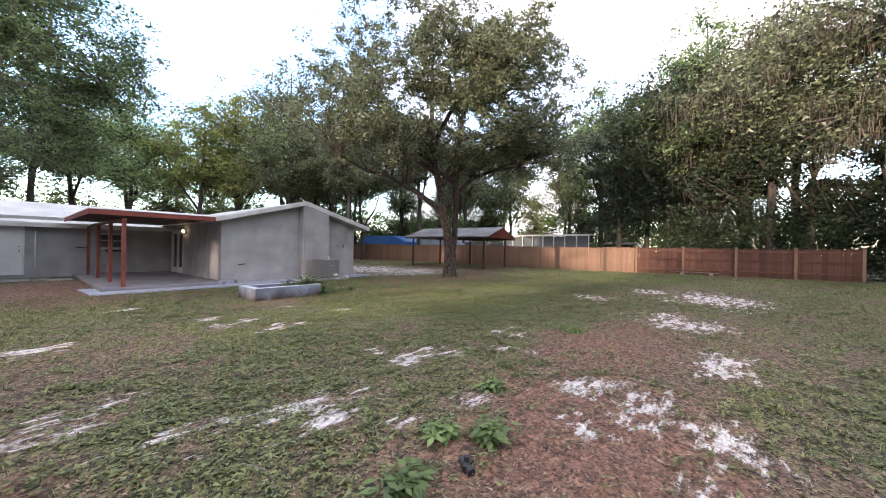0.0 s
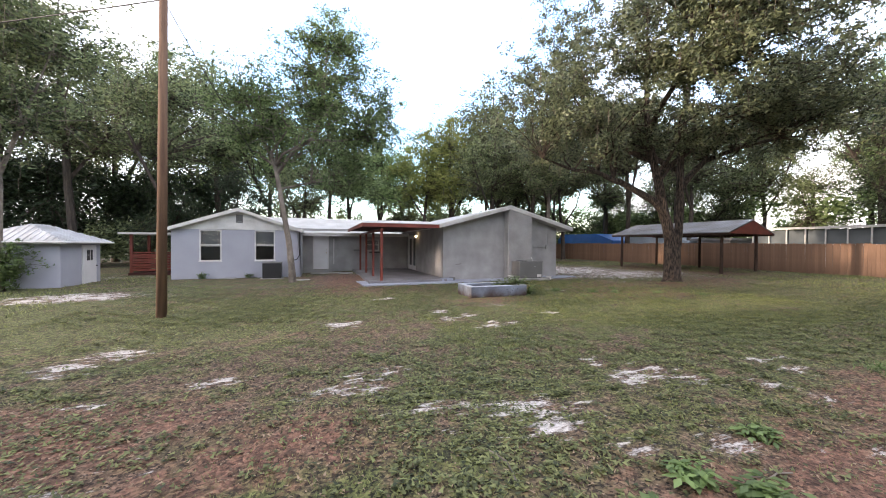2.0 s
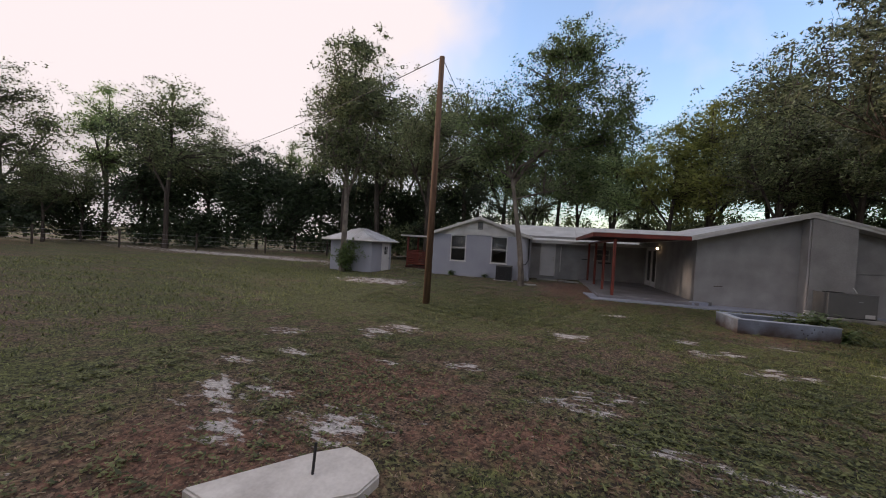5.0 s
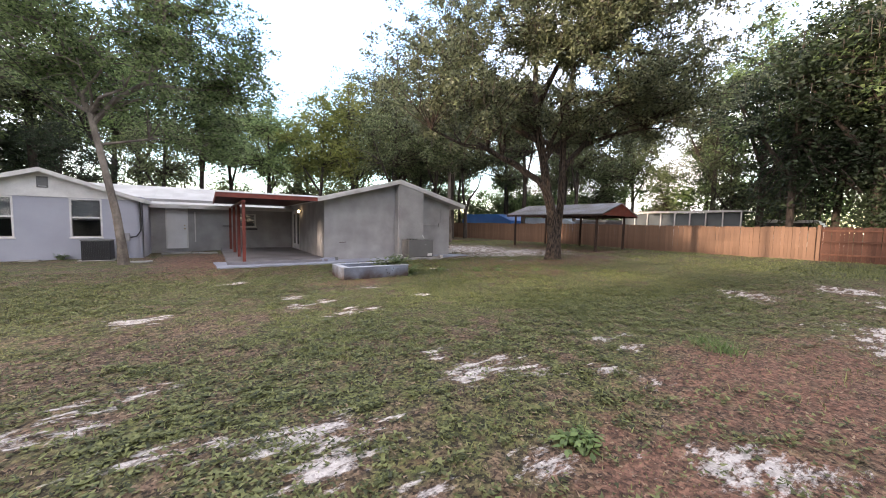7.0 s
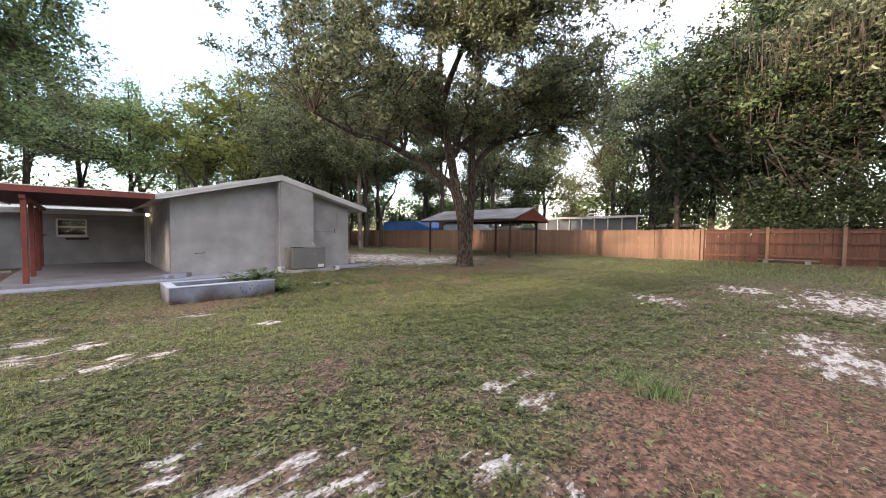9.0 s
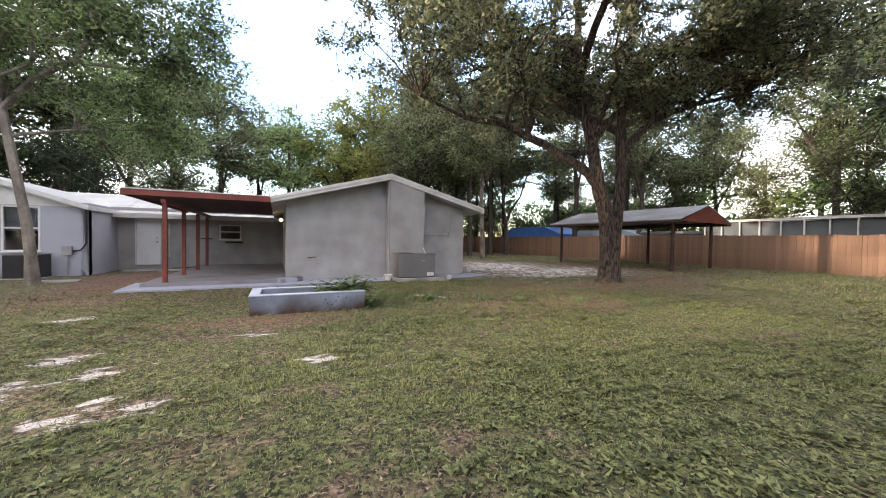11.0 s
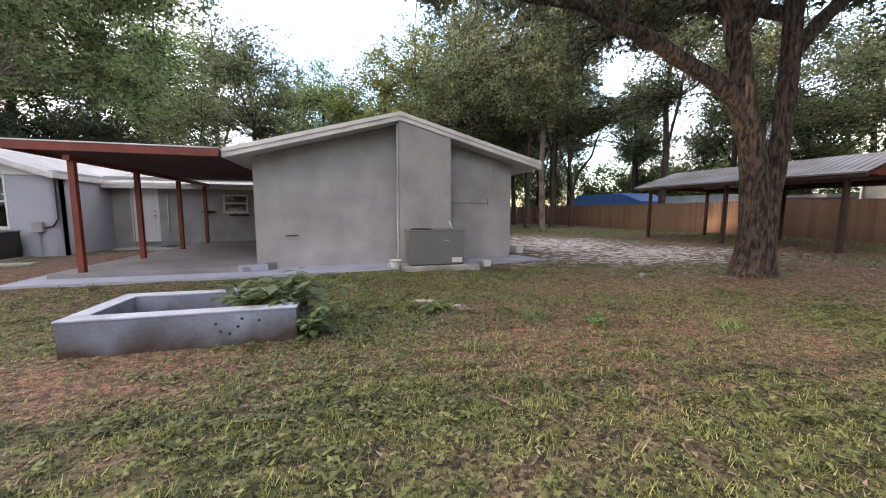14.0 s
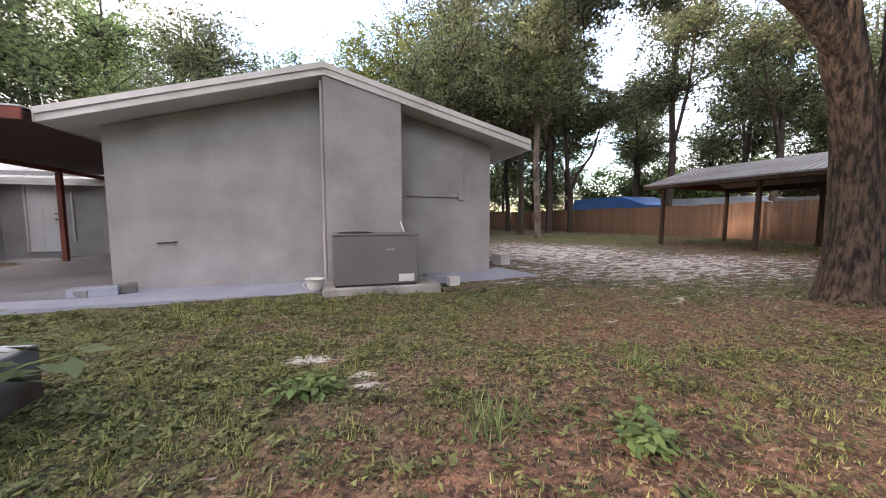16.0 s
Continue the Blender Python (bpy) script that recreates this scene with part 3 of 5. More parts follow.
def sash_window(name, o, y, depth=0.2, sash_slats=True, label="white vinyl double-hung window with dark glass"):
    """A double-hung window in the opening o of a wall whose face is at y."""
    x0, x1, z0, z1 = o
    bm = bmesh.new()
    t = 0.055
    for d in ((x0, x1, z0, z0 + t), (x0, x1, z1 - t, z1), (x0, x0 + t, z0 + t, z1 - t), (x1 - t, x1, z0 + t, z1 - t)):
        box(bm, d[0], d[1], y - 0.012, y + 0.09, d[2], d[3], 0.004)
    w = part(name, bm, M_WHITE, house, label)
    zm = (z0 + z1) / 2 + 0.02
    boxpart("meeting_rail", (x0 + t, x1 - t, y + 0.01, y + 0.07, zm - 0.028, zm + 0.028), M_WHITE, w)
    boxpart("sill", (x0 - 0.03, x1 + 0.03, y - 0.04, y - 0.013, z0 - 0.03, z0 + 0.015), M_WHITE, w)
    for a, b, yy in ((z0 + t, zm - 0.028, 0.05), (zm + 0.028, z1 - t, 0.03)):
        ob = boxpart("pane", (x0 + t, x1 - t, y + yy, y + yy + 0.006, a, b), M_GLASS, w, bevel=0)
        ob.visible_shadow = False
    # Added slats imitate the grey reflection on the upper sash.
    if sash_slats:
        bm = bmesh.new()
        k, z = 0, z1 - t - 0.02
        while z > zm - 0.1:
            prism(bm, [(y + 0.13, z), (y + 0.155, z - 0.02), (y + 0.155, z - 0.023), (y + 0.13, z - 0.003)], x0 + 0.03, x1 - 0.03, axis="x")
            z -= 0.03
        part("sash_slats", bm, M_WHITE, w, "white slats added for the upper sash's grey reflection")
    return w


sash_window("window", WIN1, 4.41)
sash_window("window", WIN2, 4.41)
sash_window("window", BACK_WIN, 6.79, sash_slats=False, label="small sash window in the shaded patio wall")


def panel_door(name, x0, x1, z0, z1, y, label):
    bm = bmesh.new()
    for d in ((x0 - 0.05, x0, z0, z1 + 0.05), (x1, x1 + 0.05, z0, z1 + 0.05), (x0, x1, z1, z1 + 0.05)):
        box(bm, d[0], d[1], y - 0.02, y + 0.12, d[2], d[3], 0.004)
    d = part(name, bm, M_WHITE, house, label)
    bm = bmesh.new()
    box(bm, x0 + 0.004, x1 - 0.004, y + 0.02, y + 0.06, z0, z1 - 0.004, 0.004)
    w, h = x1 - x0, z1 - z0
    for u in (0.14, 0.55):
        for a, b in ((0.08, 0.3), (0.36, 0.66), (0.72, 0.93)):
            box(bm, x0 + u * w, x0 + (u + 0.31) * w, y + 0.013, y + 0.021, z0 + a * h, z0 + b * h, 0.006)
    leaf = part("door_leaf", bm, M_DOORW, d, "white panelled door leaf")
    for zz in (0.95, 1.12):
        bm = bmesh.new()
        rod(bm, (x1 - 0.08, y + 0.02, z0 + zz), (x1 - 0.08, y - 0.04, z0 + zz), 0.018)
        ball(bm, (x1 - 0.08, y - 0.05, z0 + zz), 0.03 if zz < 1 else 0.024)
        part("door_handle" if zz < 1 else "deadbolt", bm, M_BRASS, leaf, "dark brass")
    boxpart("threshold", (x0, x1, y - 0.06, y + 0.15, z0 - 0.03, z0), M_CONC2, d)
    return d


panel_door("door", BACK_DOOR[0] + 0.05, BACK_DOOR[1] - 0.05, 0.05, 2.04, 6.79, "closed white panelled back door")

# French doors in the patio side wall.
bm = bmesh.new()
for a, b, c, d in ((4.55, 6.35, 1.98, 2.05), (4.55, 4.62, 0.02, 1.98), (6.28, 6.35, 0.02, 1.98), (5.42, 5.48, 0.02, 1.98)):
    box(bm, -0.02, 0.1, a, b, c, d, 0.004)
french = part("french_door", bm, M_WHITE, house, "white framed double french doors with glass")
for a, b in ((4.62, 5.42), (5.48, 6.28)):
    bm = bmesh.new()
    for d in ((a, b, 0.03, 0.28), (a, b, 1.86, 1.97), (a, a + 0.11, 0.28, 1.86), (b - 0.11, b, 0.28, 1.86)):
        box(bm, 0.01, 0.05, *d, 0.004)
    leaf = part("door_leaf", bm, M_DOORW, french)
    boxpart("pane", (0.025, 0.033, a + 0.11, b - 0.11, 0.28, 1.86), M_GLASS, leaf, bevel=0).visible_shadow = False


# ---- patio ----
slab = thing("patio_slab", "blue-grey painted concrete patio slab with cracked edge", "patio")
bm = bmesh.new()
box(bm, -3.35, -0.01, -0.55, 6.78, -0.25, 0.02, 0.012)
# Greyer than the walk, and darkened to carry the covered patio's shade.
part("upper_slab", bm, material("darkened_patio_concrete", (0.25, 0.245, 0.265), (0.12, 0.115, 0.12), 1.1, 26, 0.8, 0.3, spread=0.8), slab, "grey concrete under the roof, darkened for its shade")
bm = bmesh.new()
prism(bm, [(-3.65, -1.2), (3.02, -1.02), (3.02, -0.004), (-0.005, -0.004), (-0.005, -0.56), (-3.36, -0.56), (-3.36, 0.6), (-3.75, 0.6)], -0.3, -0.075, axis="z")
part("lower_walk", bm, M_CONC, slab, "lower strip of worn grey-painted walk")
bm = bmesh.new()
box(bm, 3.05, 4.75, -1.32, -0.52, -0.25, 0.005, 0.015)
part("equipment_pad", bm, M_CONC2, slab, "bare concrete equipment pad")
bm = bmesh.new()
prism(bm, [(4.76, -0.5), (6.1, -0.62), (6.75, -0.7), (6.5, 0.3), (6.1, 0.3), (6.1, -0.004), (4.76, -0.004)], -0.25, -0.03, axis="z")
part("corner_pad", bm, M_CONC, slab)

cover = thing("patio_cover", "low flat patio roof on red-painted posts", "patio cover")
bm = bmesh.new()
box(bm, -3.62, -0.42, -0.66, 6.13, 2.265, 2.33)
part("roof_deck", bm, M_REDDARK, cover, "underside of roof boards, red darkened for shade")
bm = bmesh.new()
box(bm, -3.64, -0.42, -0.70, -0.662, 2.21, 2.36, 0.006)
box(bm, -3.66, -3.622, -0.70, 6.13, 2.21, 2.36, 0.006)
part("fascia", bm, M_RED, cover, "red painted fascia board")
bm = bmesh.new()
box(bm, -3.66, -0.42, -0.71, 6.13, 2.362, 2.385, 0.004)
part("roofing", bm, M_ROOF, cover, "pale roof sheet edge")
boxpart("beam", (-2.91, -2.80, -0.6, 6.12, 2.06, 2.149), M_RED, cover)
for x, y in ((-2.85, -0.47), (-2.87, 1.64), (-2.90, 3.88), (-2.95, 6.05)):
    boxpart("post", (x - 0.05, x + 0.05, y - 0.05, y + 0.05, 0.02, 2.059), M_RED, cover, bevel=0.008)

sconce = thing("wall_lamp", "lit warm wall lantern on the patio wall", "wall lamp")
bm = bmesh.new()
box(bm, -0.03, -0.002, 4.1, 4.24, 1.86, 2.06, 0.006)
rod(bm, (-0.03, 4.17, 1.98), (-0.1, 4.17, 1.99), 0.012)
part("bracket", bm, M_BLACK, sconce)
bm = bmesh.new()
ball(bm, (-0.12, 4.17, 1.96), 0.06, 1.1)
part("globe", bm, M_LAMP, sconce, "glowing globe", True)

# ---- things round the house ----
ac = thing("air_conditioner", "grey packaged air-conditioning unit on a concrete pad", "air conditioner")
bm = bmesh.new()
box(bm, 3.2, 4.42, -1.21, -0.56, 0.03, 0.74, 0.012)
part("cabinet", bm, M_ACGREY, ac)
bm = bmesh.new()
box(bm, 3.185, 4.435, -1.225, -0.55, 0.742, 0.77, 0.01)
part("top_cover", bm, M_ACGREY, ac)
bm = bmesh.new()
for k in range(6):
    r = 0.05 + k * 0.04
    bmesh.ops.create_circle(bm, segments=24, radius=r, matrix=Matrix.Translation((3.52, -0.88, 0.775)))
geom = bmesh.ops.extrude_edge_only(bm, edges=bm.edges[:])
bmesh.ops.translate(bm, verts=[v for v in geom["geom"] if isinstance(v, bmesh.types.BMVert)], vec=(0, 0, 0.012))
part("fan_grille", bm, M_BLACK, ac, "round black fan grille")
bm = bmesh.new()
rod(bm, (3.52, -0.88, 0.771), (3.52, -0.88, 0.774), 0.27, n=28)
part("fan_opening", bm, M_BLACK, ac)
boxpart("rating_plate", (4.13, 4.36, -1.222, -1.211, 0.06, 0.17), M_WHITE, ac, "white rating plate", 0.002)
boxpart("badge", (3.95, 4.07, -1.218, -1.211, 0.53, 0.55), M_GALV, ac, "small silver badge", 0.001)
boxpart("base_rail", (3.22, 4.4, -1.19, -0.58, 0.005, 0.03), M_BLACK, ac)
for k in range(14):
    z = 0.1 + k * 0.042
    boxpart("louvre", (3.188, 3.199, -1.15, -0.63, z, z + 0.02), M_ACGREY, ac, bevel=0)
bm = bmesh.new()
rod(bm, (4.32, -0.6, 0.77), (4.262, -0.5, 0.95), 0.014)
part("pipe", bm, M_WHITE, ac, "white refrigerant pipe")

ac2 = thing("condenser", "black condenser unit beside the wing wall", "air conditioner")
bm = bmesh.new()
box(bm, -7.75, -6.95, 3.5, 4.2, -0.13, 0.58, 0.02)
part("cabinet", bm, M_BLACK, ac2)
boxpart("lid", (-7.77, -6.93, 3.48, 4.22, 0.582, 0.62), M_ACGREY, ac2, "grey lid", 0.012)
boxpart("pad", (-7.85, -6.85, 3.4, 4.3, -0.25, -0.13), M_CONC2, ac2)
for k in range(16):
    x = -7.72 + k * 0.047
    boxpart("louvre", (x, x + 0.018, 3.488, 3.499, -0.08, 0.54), M_BLACK, ac2, bevel=0)

pot = thing("chamber_pot", "white enamel pot with a curled handle", "pot")
bm = bmesh.new()
ring = [(0.07, 0.0), (0.095, 0.03), (0.11, 0.1), (0.115, 0.165), (0.14, 0.18), (0.14, 0.19), (0.11, 0.175), (0.1, 0.1), (0.07, 0.02)]
rows = [[bm.verts.new((2.93 + r * math.cos(a * math.pi / 10), -0.92 + r * math.sin(a * math.pi / 10), -0.075 + z)) for a in range(20)] for r, z in ring]
for lo, hi in zip(rows, rows[1:]):
    for a in range(20):
        bm.faces.new((lo[a], lo[(a + 1) % 20], hi[(a + 1) % 20], hi[a]))
bm.faces.new(rows[-1])
bm.faces.new(list(reversed(rows[0])))
part("bowl", bm, M_WHITE, pot, smooth=True)
bm = bmesh.new()
loop = [(2.93 - 0.11 - 0.06 * math.sin(k * math.pi / 6), -0.92, -0.075 + 0.15 - 0.018 * k) for k in range(7)]
for a, b in zip(loop, loop[1:]):
    rod(bm, a, b, 0.009, n=6)
part("handle", bm, M_WHITE, pot)


def loose_block(x, y, z, sx, sy, sz, turn, mat, name, label, category):
    bm = bmesh.new()
    box(bm, -sx / 2, sx / 2, -sy / 2, sy / 2, 0, sz, 0.012)
    for v in bm.verts:
        v.co += Vector((random.uniform(-1, 1), random.uniform(-1, 1), random.uniform(-1, 1))) * 0.006
    ob = part(name, bm, mat)
    ob.matrix_world = pose(x, y, z, 0, 0, turn)
    return tagged(ob, label, category)


loose_block(5.12, -0.74, gz(5.12, -0.74) - 0.02, 0.19, 0.15, 0.17, 8, M_WHITE, "block", "white painted block on the grass by the wall", "block")
loose_block(0.02, -0.42, -0.075, 0.55, 0.2, 0.12, 9, M_CONC, "step_stone", "broken grey concrete step stone by the wall corner", "stone")
loose_block(0.33, -0.3, -0.075, 0.22, 0.17, 0.13, 24, M_ACGREY, "step_stone", "dark broken concrete lump by the wall corner", "stone")
loose_block(6.9, 1.2, gz(6.9, 1.2) - 0.02, 0.3, 0.3, 0.25, 20, M_WHITE, "bucket_block", "pale lump lying on the sand behind the house", "block")

box_ = thing("electric_box", "grey electrical box with conduit on the wall", "electrical box")
boxpart("box", (5.43, 5.54, -0.07, -0.002, 1.33, 1.50), M_STUCCO, box_)
bm = bmesh.new()
rod(bm, (4.45, -0.03, 1.40), (5.43, -0.03, 1.40), 0.014)
rod(bm, (5.56, -0.02, 1.5), (5.56, -0.02, 2.3), 0.01)
part("conduit", bm, M_STUCCO, box_)
tap = thing("wall_hook", "small rusty iron bar fixed on the stucco", "hook")
bm = bmesh.new()
rod(bm, (0.62, -0.04, 0.62), (0.86, -0.04, 0.635), 0.01)
rod(bm, (0.62, -0.04, 0.62), (0.62, 0.0, 0.62), 0.012)
rod(bm, (0.86, -0.04, 0.635), (0.86, 0.0, 0.635), 0.012)
part("bar", bm, M_POST, tap)
conduit2 = thing("wall_conduit", "pale plastic downpipe beside the back door", "pipe")
bm = bmesh.new()
rod(bm, (-4.4, 6.75, 0.35), (-4.4, 6.75, 1.82), 0.025)
part("pipe", bm, M_WHITE, conduit2)
shelf = thing("wall_bracket", "dark shelf bracket on the rear patio wall", "bracket")
boxpart("board", (-3.25, -2.85, 6.55, 6.785, 1.14, 1.18), M_BLACK, shelf)
boxpart("board", (-2.35, -1.7, 6.6, 6.785, 0.98, 1.05), M_BLACK, shelf)
meter = thing("meter_box", "grey utility meter box with conduit on the wing corner", "meter box")
boxpart("box", (-6.75, -6.5, 4.28, 4.40, 0.55, 0.85), M_STUCCO, meter)
bm = bmesh.new()
rod(bm, (-6.16, 4.37, 0.95), (-6.16, 4.37, 2.12), 0.022)
rod(bm, (-6.16, 4.37, 0.95), (-6.3, 4.37, 0.72), 0.022)
rod(bm, (-6.3, 4.37, 0.72), (-6.5, 4.37, 0.68), 0.022)
part("cable", bm, M_BLACK, meter, "black cable running down the wall corner")
bm = bmesh.new()
rod(bm, (-6.62, 4.36, -0.1), (-6.62, 4.36, 0.55), 0.018)
part("conduit", bm, M_STUCCO, meter)
for k, (x, y, sx, sy, tr) in enumerate(((-5.1, 6.2, 1.1, 0.35, 2), (-5.0, 5.8, 1.3, 0.3, -3), (-4.3, 5.5, 0.5, 0.4, 12), (-6.1, 2.6, 0.9, 0.3, 4), (-9.2, 4.15, 0.5, 0.25, -5), (-3.9, 4.7, 0.7, 0.45, 6))):
    loose_block(x, y, gz(x, y) - 0.03, sx, sy, 0.08, tr, M_CONC2, "paving_slab", "worn concrete stepping slab on bare soil", "paving slab")["group"] = "stepping slabs by the back door"
debris = thing("broken_concrete", "broken white concrete footing with a rusty rod", "concrete lump")
bm = bmesh.new()
outline = [(-7.75, -13.25), (-7.2, -12.6), (-6.98, -12.42), (-6.72, -12.5), (-6.57, -12.66), (-6.62, -12.9), (-6.9, -13.1), (-7.2, -13.35)]
prism(bm, outline, -0.24, -0.13, axis="z")
bmesh.ops.bevel(bm, geom=[e for e in bm.edges if e.calc_length() > 0.05], offset=0.015, segments=2, affect="EDGES")
part("slab", bm, material("white_broken_concrete", (0.62, 0.60, 0.56), (0.42, 0.40, 0.37), 4, 30, 0.9, 0.7), debris)
bm = bmesh.new()
rod(bm, (-7.03, -12.83, -0.14), (-7.02, -12.82, 0.1), 0.011)
part("rod", bm, M_BLACK, debris, "rusty upright iron rod")
tool = thing("sprinkler_head", "small black plastic sprinkler lying on the soil", "sprinkler")
bm = bmesh.new()
zz = gz(-3.0, -13.53)
rod(bm, (-3.05, -13.6, zz + 0.02), (-2.98, -13.46, zz + 0.03), 0.03)
rod(bm, (-3.0, -13.52, zz + 0.0), (-3.0, -13.52, zz + 0.09), 0.02)
box(bm, -3.06, -2.95, -13.55, -13.52, zz + 0.0, zz + 0.05, 0.004)
part("body", bm, M_BLACK, tool)

# ---- planter ----
def stained(mat, z0, height):
    """A copy of a paint with rain-splashed soil clinging to its foot, ragged above."""
    m = mat.copy()
    m.name = "soil_splashed_paint"
    n, l = m.node_tree.nodes, m.node_tree.links
    p = n["Principled BSDF"]
    old = p.inputs["Base Color"].links[0].from_socket
    tc, sep, nz = n.new("ShaderNodeTexCoord"), n.new("ShaderNodeSeparateXYZ"), n.new("ShaderNodeTexNoise")
    nz.inputs["Scale"].default_value, nz.inputs["Detail"].default_value = 3.0, 7
    l.new(tc.outputs["Object"], sep.inputs[0])
    l.new(tc.outputs["Object"], nz.inputs["Vector"])
    add = n.new("ShaderNodeMath")
    add.operation = "MULTIPLY_ADD"
    l.new(nz.outputs["Fac"], add.inputs[0])
    add.inputs[1].default_value = -2.0 * height
    l.new(sep.outputs["Z"], add.inputs[2])
    rng = n.new("ShaderNodeMapRange")
    rng.inputs["From Min"].default_value, rng.inputs["From Max"].default_value = z0 - height, z0 + 0.25 * height
    rng.inputs["To Min"].default_value, rng.inputs["To Max"].default_value = 1.0, 0.0
    l.new(add.outputs[0], rng.inputs["Value"])
    mx = n.new("ShaderNodeMix")
    mx.data_type = "RGBA"
    l.new(rng.outputs["Result"], mx.inputs["Factor"])
    l.new(old, mx.inputs["A"])
    mx.inputs["B"].default_value = (0.05, 0.033, 0.027, 1)
    l.new(mx.outputs["Result"], p.inputs["Base Color"])
    return m



planter = thing("planter", "low grey concrete trough planter, chipped and weather-stained", "planter")
bm = bmesh.new()
X0, X1, Y0, Y1, ZB, ZT, TH = -0.68, 1.38, -4.58, -3.44, -0.27, 0.13, 0.16
bxs = ((X0, X1, Y0, Y0 + TH), (X0, X1, Y1 - TH, Y1), (X0, X0 + TH, Y0 + TH, Y1 - TH), (X1 - TH, X1, Y0 + TH, Y1 - TH))
for a, b, c, d in bxs:
    box(bm, a, b, c, d, ZB, ZT)
bmesh.ops.remove_doubles(bm, verts=bm.verts[:], dist=0.0005)
part("trough", bm, stained(M_PLANTER, -0.2, 0.27), planter)
bm = bmesh.new()
box(bm, X0 - 0.01, X1 + 0.01, Y0 - 0.01, Y0 + TH + 0.006, ZT + 0.001, ZT + 0.022, 0.006)
box(bm, X0 - 0.01, X1 + 0.01, Y1 - TH - 0.006, Y1 + 0.01, ZT + 0.001, ZT + 0.022, 0.006)
box(bm, X0 - 0.01, X0 + TH + 0.006, Y0 + TH + 0.008, Y1 - TH - 0.008, ZT + 0.001, ZT + 0.022, 0.006)
box(bm, X1 - TH - 0.006, X1 + 0.01, Y0 + TH + 0.008, Y1 - TH - 0.008, ZT + 0.001, ZT + 0.022, 0.006)
part("coping", bm, M_COPING, planter, "pale painted coping")
bm = bmesh.new()
box(bm, X0 + TH, X1 - TH, Y0 + TH, Y1 - TH, ZB, -0.06)
part("soil", bm, material("potting_soil", (0.10, 0.075, 0.055), (0.045, 0.032, 0.025), 6, 40, 1.0, 1.0), planter)
for x, z in ((0.62, 0.02), (0.82, -0.02), (0.86, 0.06), (0.74, -0.09), (1.02, 0.03), (0.66, -0.06)):
    bm = bmesh.new()
    rod(bm, (x, Y0 - 0.002, z), (x, Y0 + 0.03, z), 0.016, n=9)
    part("hole", bm, M_BLACK, planter, "small chipped hole")

# ---- shed ----
shed = thing("shed", "small grey pump shed with a ribbed metal hip roof", "shed")
SX0, SX1, SY0, SY1, SZ0, SZ1 = -16.75, -14.25, 2.1, 4.65, -0.3, 1.52
bm = bmesh.new()
box(bm, SX0, SX1, SY0, SY0 + 0.12, SZ0, SZ1)
box(bm, SX0, SX1, SY1 - 0.12, SY1, SZ0, SZ1)
box(bm, SX0, SX0 + 0.12, SY0 + 0.12, SY1 - 0.12, SZ0, SZ1)
box(bm, SX1 - 0.12, SX1, SY0 + 0.12, 3.35, SZ0, SZ1)
box(bm, SX1 - 0.12, SX1, 4.3, SY1 - 0.12, SZ0, SZ1)
box(bm, SX1 - 0.12, SX1, 3.35, 4.3, 1.42, SZ1)
part("wall", bm, M_STUCCO_L, shed)
RX0, RX1, RY0, RY1, RZ, PZ = -17.1, -13.95, 1.75, 5.0, 1.55, 2.2
ridge_a, ridge_b = Vector((-15.55, 2.95, PZ)), Vector((-15.5, 3.9, PZ))
corners = [Vector((RX0, RY0, RZ)), Vector((RX1, RY0, RZ)), Vector((RX1, RY1, RZ)), Vector((RX0, RY1, RZ))]
bm = bmesh.new()
vs = [bm.verts.new(c) for c in corners] + [bm.verts.new(ridge_a), bm.verts.new(ridge_b)]
for f in ((0, 1, 4), (1, 2, 5, 4), (2, 3, 5), (3, 0, 4, 5), (3, 2, 1, 0)):
    bm.faces.new([vs[i] for i in f])
part("roof", bm, M_TIN, shed, "ribbed galvanised metal hip roof")
bm = bmesh.new()
for c0, c1, top0, top1 in ((corners[0], corners[1], ridge_a, ridge_a), (corners[1], corners[2], ridge_a, ridge_b), (corners[3], corners[0], ridge_b, ridge_a)):
    for k in range(1, 16):
        u = k / 16
        low = c0.lerp(c1, u)
        along = (c1 - c0).normalized()
        ra, rb = (top0 - c0).dot(along), (top1 - c0).dot(along)
        w = (low - c0).dot(along)
        reach = min(1.0, w / ra if w < ra else 1.0, ((c1 - c0).length - w) / ((c1 - c0).length - rb) if w > rb else 1.0)
        ridge_pt = top0 if (top1 - top0).length < 1e-6 else top0.lerp(top1, min(1, max(0, (w - ra) / (rb - ra))))
        up = Vector((0, 0, ridge_pt.z - low.z)) + (ridge_pt - low) - (ridge_pt - low).dot(along) * along
        up.z = ridge_pt.z - low.z
        rod(bm, low + Vector((0, 0, 0.012)), low + up * reach + Vector((0, 0, 0.012)), 0.016, n=5)
part("roof_ribs", bm, M_TIN, shed)
bm = bmesh.new()
for a, b in zip(corners, corners[1:] + corners[:1]):
    rod(bm, a - Vector((0, 0, 0.035)), b - Vector((0, 0, 0.035)), 0.045, n=4)
part("eave_trim", bm, M_WHITE, shed)
bm = bmesh.new()
box(bm, -14.262, -14.215, 3.35, 4.3, -0.17, 1.42, 0.008)
sdoor = part("door", bm, M_DOORW, shed, "white shed door with a small window")
bm = bmesh.new()
box(bm, -14.212, -14.2, 3.62, 4.0, 0.78, 1.22, 0.004)
part("pane", bm, M_BLACK, sdoor, "small dark window")
boxpart("glazing_bar", (-14.199, -14.185, 3.8, 3.825, 0.78, 1.22), M_WHITE, sdoor, bevel=0)
